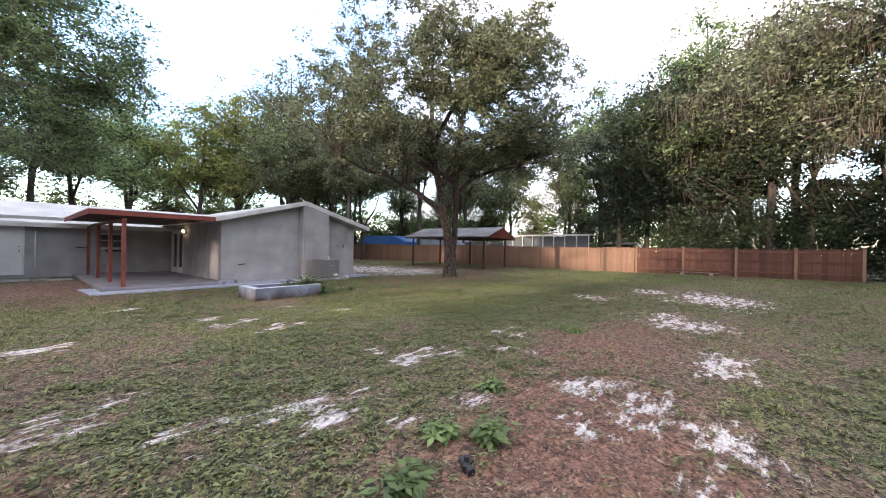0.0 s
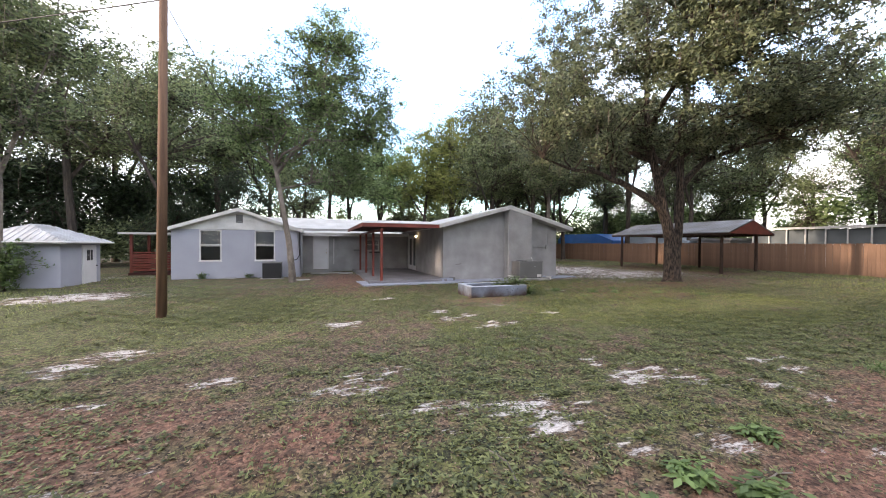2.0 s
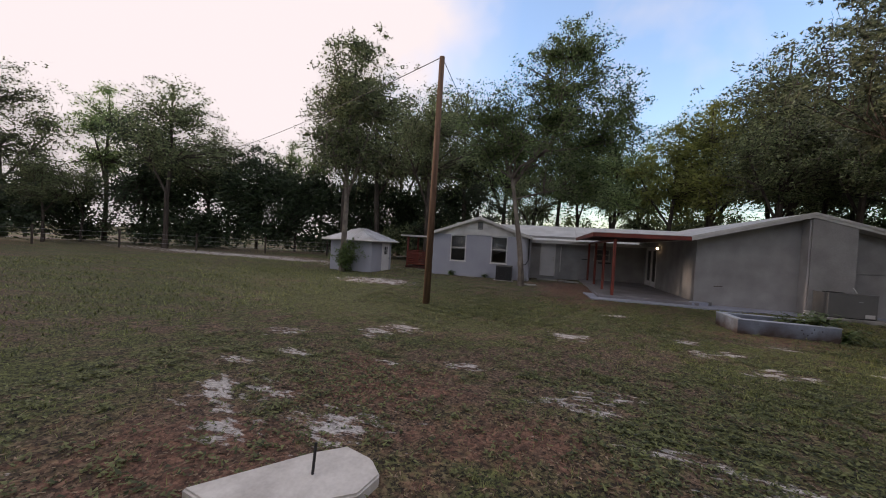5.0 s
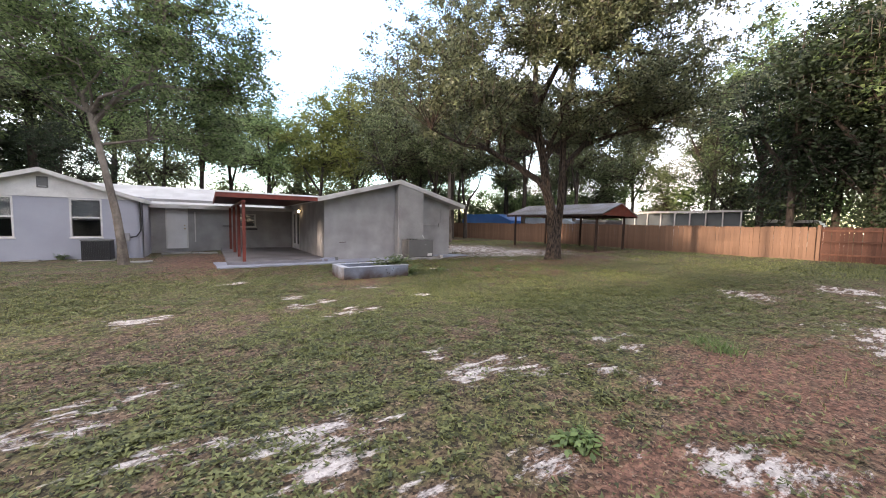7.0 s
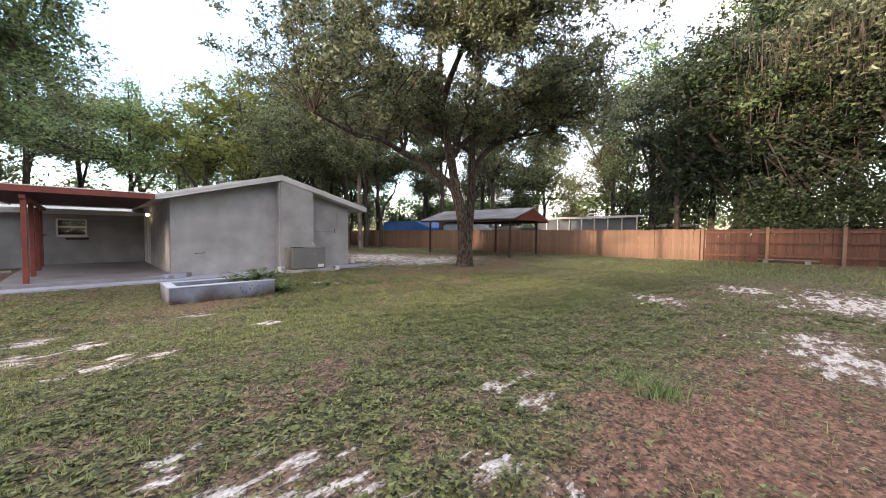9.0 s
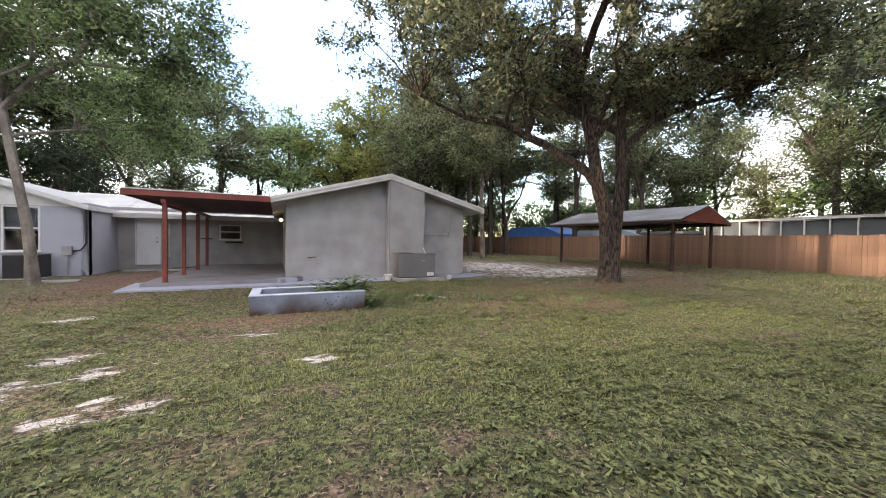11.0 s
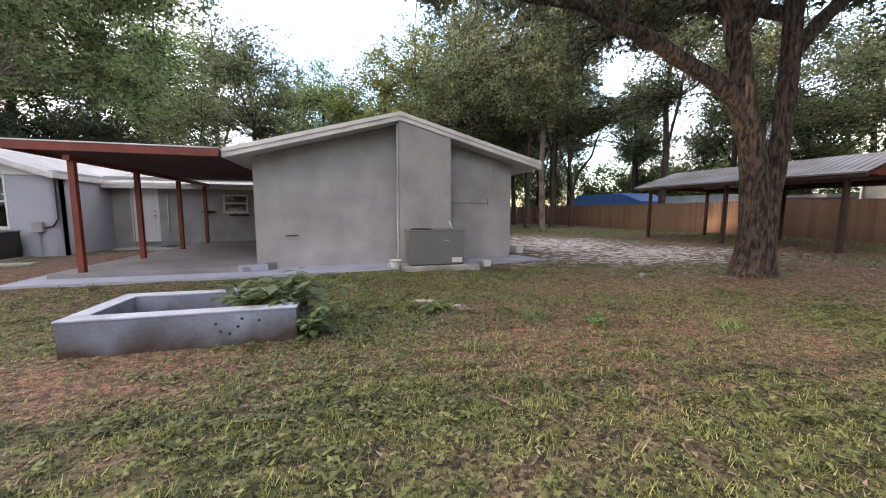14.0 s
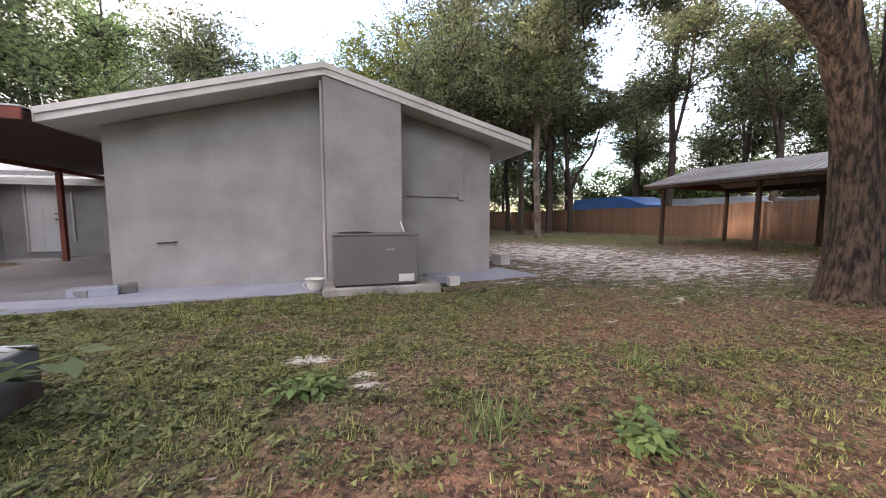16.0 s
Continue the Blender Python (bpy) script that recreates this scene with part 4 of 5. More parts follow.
boxpart("glazing_bar", (-14.199, -14.185, 3.62, 3.798, 0.99, 1.01), M_WHITE, sdoor, bevel=0)
bm = bmesh.new()
ball(bm, (-14.17, 4.22, 0.55), 0.03)
part("handle", bm, M_BLACK, sdoor)

# ---- red deck behind the wing ----
deck = thing("deck_porch", "red-stained timber porch with slatted rail and flat roof", "porch")
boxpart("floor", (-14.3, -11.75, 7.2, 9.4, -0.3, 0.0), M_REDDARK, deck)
for x, y in ((-14.2, 7.3), (-12.0, 7.3), (-14.2, 9.3), (-12.0, 9.3)):
    boxpart("post", (x - 0.06, x + 0.06, y - 0.06, y + 0.06, 0.0, 1.95), M_RED, deck)
boxpart("roof", (-14.6, -11.7, 6.9, 9.7, 1.951, 2.05), M_SOFFIT, deck)
for k in range(7):
    z = 0.08 + k * 0.13
    boxpart("slat", (-14.14, -12.06, 7.24, 7.27, z, z + 0.1), M_RED, deck, bevel=0.003)
for k in range(7):
    z = 0.08 + k * 0.13
    boxpart("slat", (-14.24, -14.21, 7.36, 9.24, z, z + 0.1), M_RED, deck, bevel=0.003)
boxpart("rail", (-14.14, -12.06, 7.2, 7.32, 1.0, 1.05), M_RED, deck)

# ---- utility pole ----
pole = thing("utility_pole", "leaning weathered wooden utility pole", "utility pole")
PB, PT = Vector((-8.75, -5.0, -0.35)), Vector((-8.70, -4.95, 7.15))
bm = bmesh.new()
rod(bm, PB, PT, 0.108, 0.08, 16)
part("shaft", bm, M_POLE, pole, smooth=True)
bm = bmesh.new()
rod(bm, PT - Vector((0, 0, 0.02)), PT + Vector((0, 0, 0.03)), 0.06, 0.02, 10)
part("cap", bm, M_GALV, pole)


def cable(name, a, b, sag, r, label):
    curve = bpy.data.curves.new(name, "CURVE")
    curve.dimensions, curve.bevel_depth, curve.bevel_resolution = "3D", r, 1
    sp = curve.splines.new("POLY")
    sp.points.add(24)
    for k in range(25):
        u = k / 24
        p = Vector(a).lerp(Vector(b), u) - Vector((0, 0, 4 * sag * u * (1 - u)))
        sp.points[k].co = (*p, 1)
    curve.materials.append(M_BLACK)
    return tagged(new(name, curve), label, "cable")


cable("power_cable", PT, (-40, 14, 9.5), 0.5, 0.014, "thin black overhead power cable from the pole")
cable("power_cable", PT, (-6.5, 5.5, 3.2), 0.3, 0.012, "thin black service cable running to the house")

# ---- carport ----
carport = thing("carport", "open timber carport with a rusty tin gable roof", "carport")
CP = [((15.3, 4.6), (19.3, 5.1)), ((15.6, 1.5), (19.65, 2.1)), ((15.9, -1.65), (20.0, -1.05))]
for a, b in CP:
    for x, y in (a, b):
        bm = bmesh.new()
        rod(bm, (x, y, gz(x, y) - 0.1), (x + 0.02, y, 2.22), 0.085, 0.075, 10)
        part("post", bm, M_POST, carport)
across = Vector((0.99, 0.135, 0)).normalized()
along = Vector((0.095, -1.0, 0)).normalized()
O = Vector((17.45, 5.35, 0))
LEN, HALF = 7.3, 2.75
bm = bmesh.new()
for s in (-1, 1):
    e0, r0 = O + across * HALF * s + Vector((0, 0, 2.28)), O + Vector((0, 0, 3.05))
    e1, r1 = e0 + along * LEN, r0 + along * LEN
    dn = Vector((0, 0, -0.05))
    quad = [bm.verts.new(p) for p in (e0, e1, r1, r0, e0 + dn, e1 + dn, r1 + dn, r0 + dn)]
    for f in ((0, 1, 2, 3), (7, 6, 5, 4), (0, 4, 5, 1), (1, 5, 6, 2), (2, 6, 7, 3), (3, 7, 4, 0)):
        bm.faces.new([quad[i] for i in f])
bmesh.ops.recalc_face_normals(bm, faces=bm.faces[:])
part("roof", bm, M_TINDARK, carport, "rust-streaked corrugated tin roof")
bm = bmesh.new()
for s in (-1, 1):
    for k in range(37):
        p = O + along * (0.1 + k * 0.197)
        rod(bm, p + across * HALF * s + Vector((0, 0, 2.292)), p + Vector((0, 0, 3.06)), 0.009, n=5)
part("roof_ribs", bm, M_TINDARK, carport)
for pos in (0.15, LEN - 0.02):
    bm = bmesh.new()
    pts = [O + along * pos + across * (-HALF + 0.1) + Vector((0, 0, 2.2)), O + along * pos + across * (HALF - 0.1) + Vector((0, 0, 2.2)), O + along * pos + Vector((0, 0, 2.97))]
    va, vb = [bm.verts.new(p) for p in pts], [bm.verts.new(p + along * 0.03) for p in pts]
    bm.faces.new(va)
    bm.faces.new(list(reversed(vb)))
    for i in range(3):
        j = (i + 1) % 3
        bm.faces.new((va[i], vb[i], vb[j], va[j]))
    bmesh.ops.recalc_face_normals(bm, faces=bm.faces[:])
    part("gable_board", bm, M_RED, carport, "oxide red gable board")
bm = bmesh.new()
for s in (-1, 1):
    rod(bm, O + across * (HALF - 0.65) * s + Vector((0, 0, 2.23)), O + across * (HALF - 0.65) * s + along * LEN + Vector((0, 0, 2.23)), 0.08, n=4)
part("beam", bm, M_POST, carport)
for s in (-1, 1):
    bm = bmesh.new()
    e0 = O + across * (HALF - 0.06) * s
    e1 = e0 + along * LEN
    quad = [bm.verts.new(p + Vector((0, 0, z)) + across * w) for w in (0, -0.03 * s) for p, z in ((e0, 2.13), (e1, 2.13), (e1, 2.24), (e0, 2.24))]
    for f in ((0, 1, 2, 3), (7, 6, 5, 4), (0, 4, 5, 1), (1, 5, 6, 2), (2, 6, 7, 3), (3, 7, 4, 0)):
        bm.faces.new([quad[i] for i in f])
    bmesh.ops.recalc_face_normals(bm, faces=bm.faces[:])
    part("eave_board", bm, M_POST, carport, "dark timber eave board")

# ---- fences ----
def board_mesh(width, height, mat):
    bm = bmesh.new()
    w, c = width / 2, 0.03
    prism(bm, [(-w, 0.02), (w, 0.02), (w, height - c), (w - c, height), (-w + c, height), (-w, height - c)], -0.009, 0.009)
    me = bpy.data.meshes.new("board")
    bm.to_mesh(me)
    bm.free()
    me.materials.append(mat)
    return me


def fence_run(name, a, b, mat, rails, height, label, post_mat):
    """Upright boards on posts; rails: the side with posts and rails shows."""
    f = thing(name, label, "fence")
    a, b = Vector(a), Vector(b)
    turn = math.degrees(math.atan2((b - a).y, (b - a).x))
    n = int((b - a).length / 0.145)
    shapes = [board_mesh(0.14, height + d, mat) for d in (-0.012, 0.0, 0.01, 0.018)]
    for k in range(n):
        p = a.lerp(b, (k + 0.5) / n)
        ob = new("board", shapes[random.randrange(4)])
        ob.parent = f
        ob.matrix_world = pose(p.x, p.y, gz(p.x, p.y) - 0.02, random.uniform(-0.4, 0.4), random.uniform(-0.5, 0.5), turn)
    side = Vector((math.sin(radians(turn)), -math.cos(radians(turn)))) * (-1 if rails else 1)
    m = max(1, round((b - a).length / 2.4))
    for k in range(m + 1):
        p = a.lerp(b, k / m) + side * 0.1
        z0 = gz(p.x, p.y) - 0.1
        post = boxpart("post", (-0.065, 0.065, -0.05, 0.05, 0, height + (0.18 if rails else 0.05)), post_mat, f, bevel=0.008)
        post.matrix_world = pose(p.x, p.y, z0, 0, 0, turn)
    for z in (0.3, 0.95, 1.5):
        bm = bmesh.new()
        length = (b - a).length
        box(bm, 0, length, -0.022, 0.022, 0, 0.085, 0.004)
        rail = part("rail", bm, mat, f)
        p = a + side * 0.033
        rail.matrix_world = pose(p.x, p.y, gz(a.x, a.y) + z, 0, -math.degrees(math.atan2(gz(b.x, b.y) - gz(a.x, a.y), length)), turn)
    return f


fence_run("wood_fence", (22.0, -10.0), (20.6, 24.0), M_FENCE, False, 1.74, "cedar picket privacy fence, sun-faded orange brown", M_POST)
fence_run("wood_fence", (23.6, -20.6), (22.05, -10.1), M_FENCEB, True, 1.74, "old red-brown picket fence showing posts and rails", M_FENCE)
fence_run("wood_fence", (20.6, 24.1), (6.0, 27.0), M_FENCE, False, 1.74, "picket fence running behind the trees", M_POST)

wire = thing("wire_fence", "sagging wire fence on grey timber posts along the wood", "fence")
WP = [(-37 + 4.2 * k, 4.5 + 2.9 * k) for k in range(-3, 5)]
for x, y in WP:
    bm = bmesh.new()
    rod(bm, (x, y, -0.4), (x, y, 1.25), 0.07, n=8)
    part("post", bm, M_BARKD, wire)
for z in (0.3, 0.65, 1.0):
    bm = bmesh.new()
    for a, b in zip(WP, WP[1:]):
        rod(bm, (*a, z), (*b, z), 0.005, n=4)
    part("wire", bm, M_GALV, wire)

# ---- beyond the fence ----
tarp = thing("tarpaulin_roof", "blue tarpaulin stretched over a low neighbouring shed", "tarpaulin")
bm = bmesh.new()
prism(bm, [(16.0, 2.1), (18.5, 2.9), (24.5, 2.95), (25.5, 2.3), (25.5, 0.0), (16.0, 0.0)], 26.0, 29.5, axis="x")
part("sheet", bm, M_BLUE, tarp)
tarp2 = thing("tarpaulin_roof", "blue tarpaulin lean-to beside the neighbouring shed", "tarpaulin")
bm = bmesh.new()
prism(bm, [(8.2, 1.95), (9.5, 2.4), (14.5, 2.45), (15.2, 2.0), (15.2, -0.1), (8.2, -0.1)], 27.0, 30.0, axis="x")
part("sheet", bm, material("grey_blue_sheet", (0.33, 0.40, 0.48), (0.22, 0.27, 0.33), 0.6, 8, 0.5, 0.3), tarp2)
cage = thing("pool_cage", "white aluminium framed screen enclosure behind the fence", "screen enclosure")
for k in range(9):
    boxpart("upright", (29.95, 30.05, -4.6 + k * 1.15, -4.53 + k * 1.15, -0.1, 2.85), M_WHITE, cage, bevel=0)
for z in (2.85, 1.6):
    boxpart("rail", (29.95, 30.05, -4.6, 4.7, z, z + 0.09), M_WHITE, cage, bevel=0)
boxpart("roof", (30.0, 33.0, -4.6, 4.7, 2.96, 3.02), M_SOFFIT, cage, bevel=0)
boxpart("screen", (30.2, 30.22, -4.6, 4.7, 0, 2.8), material("dark_insect_screen", (0.12, 0.14, 0.15), None, 1, 60, 0.8, 0), cage, bevel=0)
van = thing("white_van", "white van roof showing above the fence", "van")
bm = bmesh.new()
prism(bm, [(-9.6, 0.35), (-9.6, 1.2), (-9.0, 1.4), (-8.4, 2.25), (-5.2, 2.3), (-5.0, 0.35)], 31.0, 33.0, axis="x")
bmesh.ops.bevel(bm, geom=bm.edges[:], offset=0.08, segments=2, affect="EDGES")
part("body", bm, M_WHITE, van)
for y in (-8.7, -6.0):
    bm = bmesh.new()
    rod(bm, (31.02, y, 0.3), (30.9, y, 0.3), 0.36, n=18)
    part("wheel", bm, M_BLACK, van)
boxpart("window", (30.97, 30.995, -8.2, -5.6, 1.5, 2.05), M_BLACK, van)
neighbour = thing("neighbour_house", "low neighbouring building glimpsed beyond the carport", "house")
boxpart("wall", (28, 34, 5.2, 8.0, -0.1, 2.0), M_STUCCO_L, neighbour)
boxpart("roof", (27.5, 34.5, 4.8, 8.4, 2.0, 2.2), M_TINDARK, neighbour)

plank = thing("plank_bench", "low grey plank resting on two blocks by the old fence", "bench")
boxpart("plank", (22.1, 22.35, -14.6, -12.4, gz(22.2, -13.5) + 0.16, gz(22.2, -13.5) + 0.21), M_BARKP, plank)
for y in (-14.3, -12.8):
    boxpart("block", (22.12, 22.33, y, y + 0.2, gz(22.2, y) - 0.03, gz(22.2, -13.5) + 0.16), M_CONC2, plank)


# ---- trees ----
def tube(points, radii, n=9):
    """Quads of a tapering tube along points."""
    pts = [Vector(p) for p in points]
    rings = []
    for i, p in enumerate(pts):
        d = (pts[min(i + 1, len(pts) - 1)] - pts[max(i - 1, 0)]).normalized()
        side = d.cross(Vector((0.3, 0.9, 0.1))).normalized()
        other = d.cross(side)
        rings.append([p + radii[i] * (side * math.cos(6.2832 * k / n) + other * math.sin(6.2832 * k / n)) * (1 + 0.10 * math.sin(2.7 * k + i * 0.9)) for k in range(n)])
    quads = []
    for a, b in zip(rings, rings[1:]):
        for k in range(n):
            quads.append((a[k], a[(k + 1) % n], b[(k + 1) % n], b[k]))
    return quads


def furrowed(points, radii, n=44, step=0.09):
    """A tube whose skin is broken into wavering upright bark ridges."""
    pts, rad = [], []
    for a, b, ra, rb in zip(points, points[1:], radii, radii[1:]):
        m = max(1, int((Vector(b) - Vector(a)).length / step))
        for q in range(m):
            pts.append(Vector(a).lerp(Vector(b), q / m))
            rad.append(ra + (rb - ra) * q / m)
    pts.append(Vector(points[-1]))
    rad.append(radii[-1])
    smooth_pts = [(pts[max(i - 3, 0)] + pts[max(i - 1, 0)] + p + pts[min(i + 1, len(pts) - 1)] + pts[min(i + 3, len(pts) - 1)]) / 5 for i, p in enumerate(pts)]
    smooth_pts[0], smooth_pts[-1] = pts[0], pts[-1]
    rings = []
    for i, p in enumerate(smooth_pts):
        d = (smooth_pts[min(i + 1, len(pts) - 1)] - smooth_pts[max(i - 1, 0)]).normalized()
        side = d.cross(Vector((0.3, 0.9, 0.1))).normalized()
        other = d.cross(side)
        ring = []
        for k in range(n):
            th = 6.2832 * k / n
            ridge = math.sin(9 * th + 1.7 * math.sin(i * 0.37) + 1.1 * math.sin(i * 0.91 + 2 * th)) + 0.6 * math.sin(15 * th - 1.3 * math.sin(i * 0.53 + th))
            swell = 0.05 * math.sin(2 * th + i * 0.05) + 0.03 * math.sin(3 * th - i * 0.09)
            ring.append(p + rad[i] * (1 + swell + 0.028 * ridge) * (side * math.cos(th) + other * math.sin(th)))
        rings.append(ring)
    return [(a[k], a[(k + 1) % n], b[(k + 1) % n], b[k]) for a, b in zip(rings, rings[1:]) for k in range(n)]


def bend(rng, a, b, n, wobble, lift=0.0):
    """A crooked line from a to b."""
    a, b = Vector(a), Vector(b)
    out = []
    for k in range(n + 1):
        u = k / n
        p = a.lerp(b, u) + Vector((0, 0, lift * 4 * u * (1 - u)))
        if 0 < k < n:
            p += Vector((rng.uniform(-1, 1), rng.uniform(-1, 1), rng.uniform(-0.5, 0.5))) * wobble
        out.append(p)
    return out


def leaves(rng, centers, spread, count, size, flat=0.75):
    """Slim leaves scattered round clump centres: an array (count, 3, 3)."""
    c = np.asarray(centers, float)
    pick = rng.randint(0, len(c), count)
    d = rng.normal(size=(count, 3))
    d /= np.linalg.norm(d, axis=1, keepdims=True)
    r = rng.uniform(0.02, 1.0, (count, 1)) ** 0.75 * np.asarray(spread, float)[pick][:, None]
    pos = c[pick] + d * r * np.array([1, 1, flat])
    u = rng.normal(size=(count, 3))
    u[:, 2] *= 0.6
    u /= np.linalg.norm(u, axis=1, keepdims=True)
    w = np.cross(u, rng.normal(size=(count, 3)))
    w /= np.linalg.norm(w, axis=1, keepdims=True)
    s = size * rng.uniform(0.6, 1.35, (count, 1))
    a, b = u * s * 0.5, w * s * 0.27
    return np.stack([pos - a + b, pos + a, pos - a * 0.6 - b], 1)


def moss_strands(rng, centers, count, length, width=0.05):
    c = np.asarray(centers, float)
    c = c[rng.permutation(len(c))[:max(4, len(c) // 6)]]
    pos = c[rng.randint(0, len(c), count)] + rng.normal(size=(count, 3)) * np.array([0.4, 0.4, 0.3])
    ang = rng.uniform(0, 3.1416, (count, 1))
    w = np.concatenate([np.cos(ang), np.sin(ang), 0 * ang], 1) * width * rng.uniform(0.4, 1.2, (count, 1))
    drop = np.concatenate([rng.normal(size=(count, 2)) * 0.06, -length * rng.uniform(0.25, 1.0, (count, 1))], 1)
    return np.stack([pos - w, pos + w, pos + drop * 0.6 + w * 0.8, pos + drop], 1)


def tree(name, seed, trunk_lines, crown, leaf_count, leaf_size, bark, leaf_mat, label, moss=0, moss_len=1.2, limbs=14, group="", clump=0.9, twig=True, bark_sides=9, limb_sides=6, ridged=0):
    """trunk_lines: (points, radii) of the main stems. crown: ellipsoids (x, y, z, rx, ry, rz) that hold the foliage."""
    rng, nrng = random.Random(seed), np.random.RandomState(seed)
    t = thing(name, label, "tree", group)
    quads = []
    nodes = []
    for n_line, (pts, radii) in enumerate(trunk_lines):
        quads += furrowed(pts, radii) if n_line < ridged else tube(pts, radii, bark_sides)
        k0 = len(pts) // 2
        nodes += [(Vector(p), r) for p, r in list(zip(pts, radii))[k0:]]
    centers, spread = [], []
    total = sum(c[3] * c[4] * c[5] for c in crown)
    for cx, cy, cz, rx, ry, rz in crown:
        n = max(3, int(limbs * (rx * ry * rz) / total * len(crown)))
        for _ in range(n):
            d = Vector((rng.gauss(0, 1), rng.gauss(0, 1), rng.gauss(0, 1))).normalized() * rng.uniform(0.5, 0.97)
            tip = Vector((cx + d.x * rx, cy + d.y * ry, cz + d.z * rz))
            base, r = min(nodes, key=lambda q: (q[0] - tip).length + 0.6 * max(0, q[0].z - tip.z) + rng.uniform(0, 1.0))
            line = bend(rng, base, tip, 5, 0.09 * (tip - base).length, 0.06 * (tip - base).length)
            r0 = min(r * 0.65, 0.035 + 0.018 * (tip - base).length)
            keep = range(6) if twig else (0, 2, 5)
            quads += tube([line[i] for i in keep], [r0 * (1 - 0.82 * i / 5) for i in keep], limb_sides)
            for p in line[2:]:
                centers.append(p)
                spread.append(clump * rng.uniform(0.6, 1.15))
            if not twig:
                for p in line[2:5]:
                    centers.append(p + Vector((rng.gauss(0, 1), rng.gauss(0, 1), rng.gauss(0.2, 0.7))) * clump)
                    spread.append(clump * rng.uniform(0.5, 1.0))
            else:
                for p in line[2:5]:
                    q = p + Vector((rng.gauss(0, 1), rng.gauss(0, 1), rng.gauss(0.2, 0.7))) * clump
                    quads += tube([p, p.lerp(q, 0.5) + Vector((0, 0, 0.08)), q], [r0 * 0.4, r0 * 0.28, 0.01], 4)
                    centers.append(q)
                    spread.append(clump * rng.uniform(0.5, 1.0))
    arr = np.array([[tuple(v) for v in q] for q in quads], np.float32)
    raw_mesh("trunk", arr, len(arr), bark, t)
    lv = leaves(nrng, [tuple(c) for c in centers], spread, leaf_count, leaf_size)
    tagged(raw_mesh("crown", lv, len(lv), leaf_mat, t, 3), kind="stuff")
    if moss:
        low = [tuple(c) for c in centers]
        ms = moss_strands(nrng, low, moss, moss_len, 0.014)
        tagged(raw_mesh("hanging_moss", ms, len(ms), M_MOSS, t), "grey-brown hanging moss", kind="stuff")
    return t


rngs = random.Random(4)
# The big live oak: two stems from one base, long low limbs.
OZ = gz(9.6, -3.5)
STEM_A = [(9.68, -3.42, OZ - 0.2), (9.7, -3.42, OZ + 0.12), (9.71, -3.42, 0.6), (9.7, -3.4, 1.2), (9.62, -3.4, 1.9), (9.48, -3.4, 2.45), (9.2, -3.38, 3.1), (9.08, -3.35, 3.9), (8.9, -3.3, 4.7), (8.6, -3.2, 5.8), (8.5, -3.1, 7.4), (8.6, -3.0, 9.5), (8.6, -3.0, 11.6)]
STEM_B = [(9.8, -3.5, OZ - 0.2), (9.84, -3.5, OZ + 0.12), (9.86, -3.5, 0.6), (9.9, -3.5, 1.3), (10.02, -3.5, 2.0), (10.12, -3.5, 3.1), (10.1, -3.5, 4.3), (10.15, -3.45, 5.6), (10.5, -3.4, 7.4), (10.7, -3.5, 9.6), (10.8, -3.5, 11.8)]
LIMB_C = [(9.18, -3.38, 3.05), (8.75, -3.32, 3.5), (7.7, -3.25, 3.9), (7.1, -3.2, 4.2), (6.5, -3.2, 4.28), (5.8, -3.1, 4.6), (4.6, -3.0, 4.6), (3.2, -2.9, 5.0)]
LIMB_D = [(10.1, -3.5, 4.1), (10.7, -3.6, 4.8), (11.3, -3.8, 5.4), (12.8, -4.3, 6.0), (14.6, -4.8, 6.5)]
LIMB_E = [(8.95, -3.35, 4.4), (9.2, -3.6, 4.95), (9.8, -3.9, 5.5), (10.6, -4.2, 6.1), (11.8, -5.0, 7.0)]
LIMB_F = [(10.15, -3.4, 4.9), (10.3, -2.2, 5.7), (10.3, -0.8, 6.4), (10.6, 1.0, 7.2)]
LIMB_G = [(8.7, -3.2, 5.3), (7.6, -2.4, 6.0), (6.8, -1.7, 7.2), (6.0, -1.2, 8.6)]
LIMB_H = [(8.55, -3.15, 6.6), (7.8, -4.4, 7.2), (7.2, -5.8, 8.0), (6.6, -7.0, 8.8)]
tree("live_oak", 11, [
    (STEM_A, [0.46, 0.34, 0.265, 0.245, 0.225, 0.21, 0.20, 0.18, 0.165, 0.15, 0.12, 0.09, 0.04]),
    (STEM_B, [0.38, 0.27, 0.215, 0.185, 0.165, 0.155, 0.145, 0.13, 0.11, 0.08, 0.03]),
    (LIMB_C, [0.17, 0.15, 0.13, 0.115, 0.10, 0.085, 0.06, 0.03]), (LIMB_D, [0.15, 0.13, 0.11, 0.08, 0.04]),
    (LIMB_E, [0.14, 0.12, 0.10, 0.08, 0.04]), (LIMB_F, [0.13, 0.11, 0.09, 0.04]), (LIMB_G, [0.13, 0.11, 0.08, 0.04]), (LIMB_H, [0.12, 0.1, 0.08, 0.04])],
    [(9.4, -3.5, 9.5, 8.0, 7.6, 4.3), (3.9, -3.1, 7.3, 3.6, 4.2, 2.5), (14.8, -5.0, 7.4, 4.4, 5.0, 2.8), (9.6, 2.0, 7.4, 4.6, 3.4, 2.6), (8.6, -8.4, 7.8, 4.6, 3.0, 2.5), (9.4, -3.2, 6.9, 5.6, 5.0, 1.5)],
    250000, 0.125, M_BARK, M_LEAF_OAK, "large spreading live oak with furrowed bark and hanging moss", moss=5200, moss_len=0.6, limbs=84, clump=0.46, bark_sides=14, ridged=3)

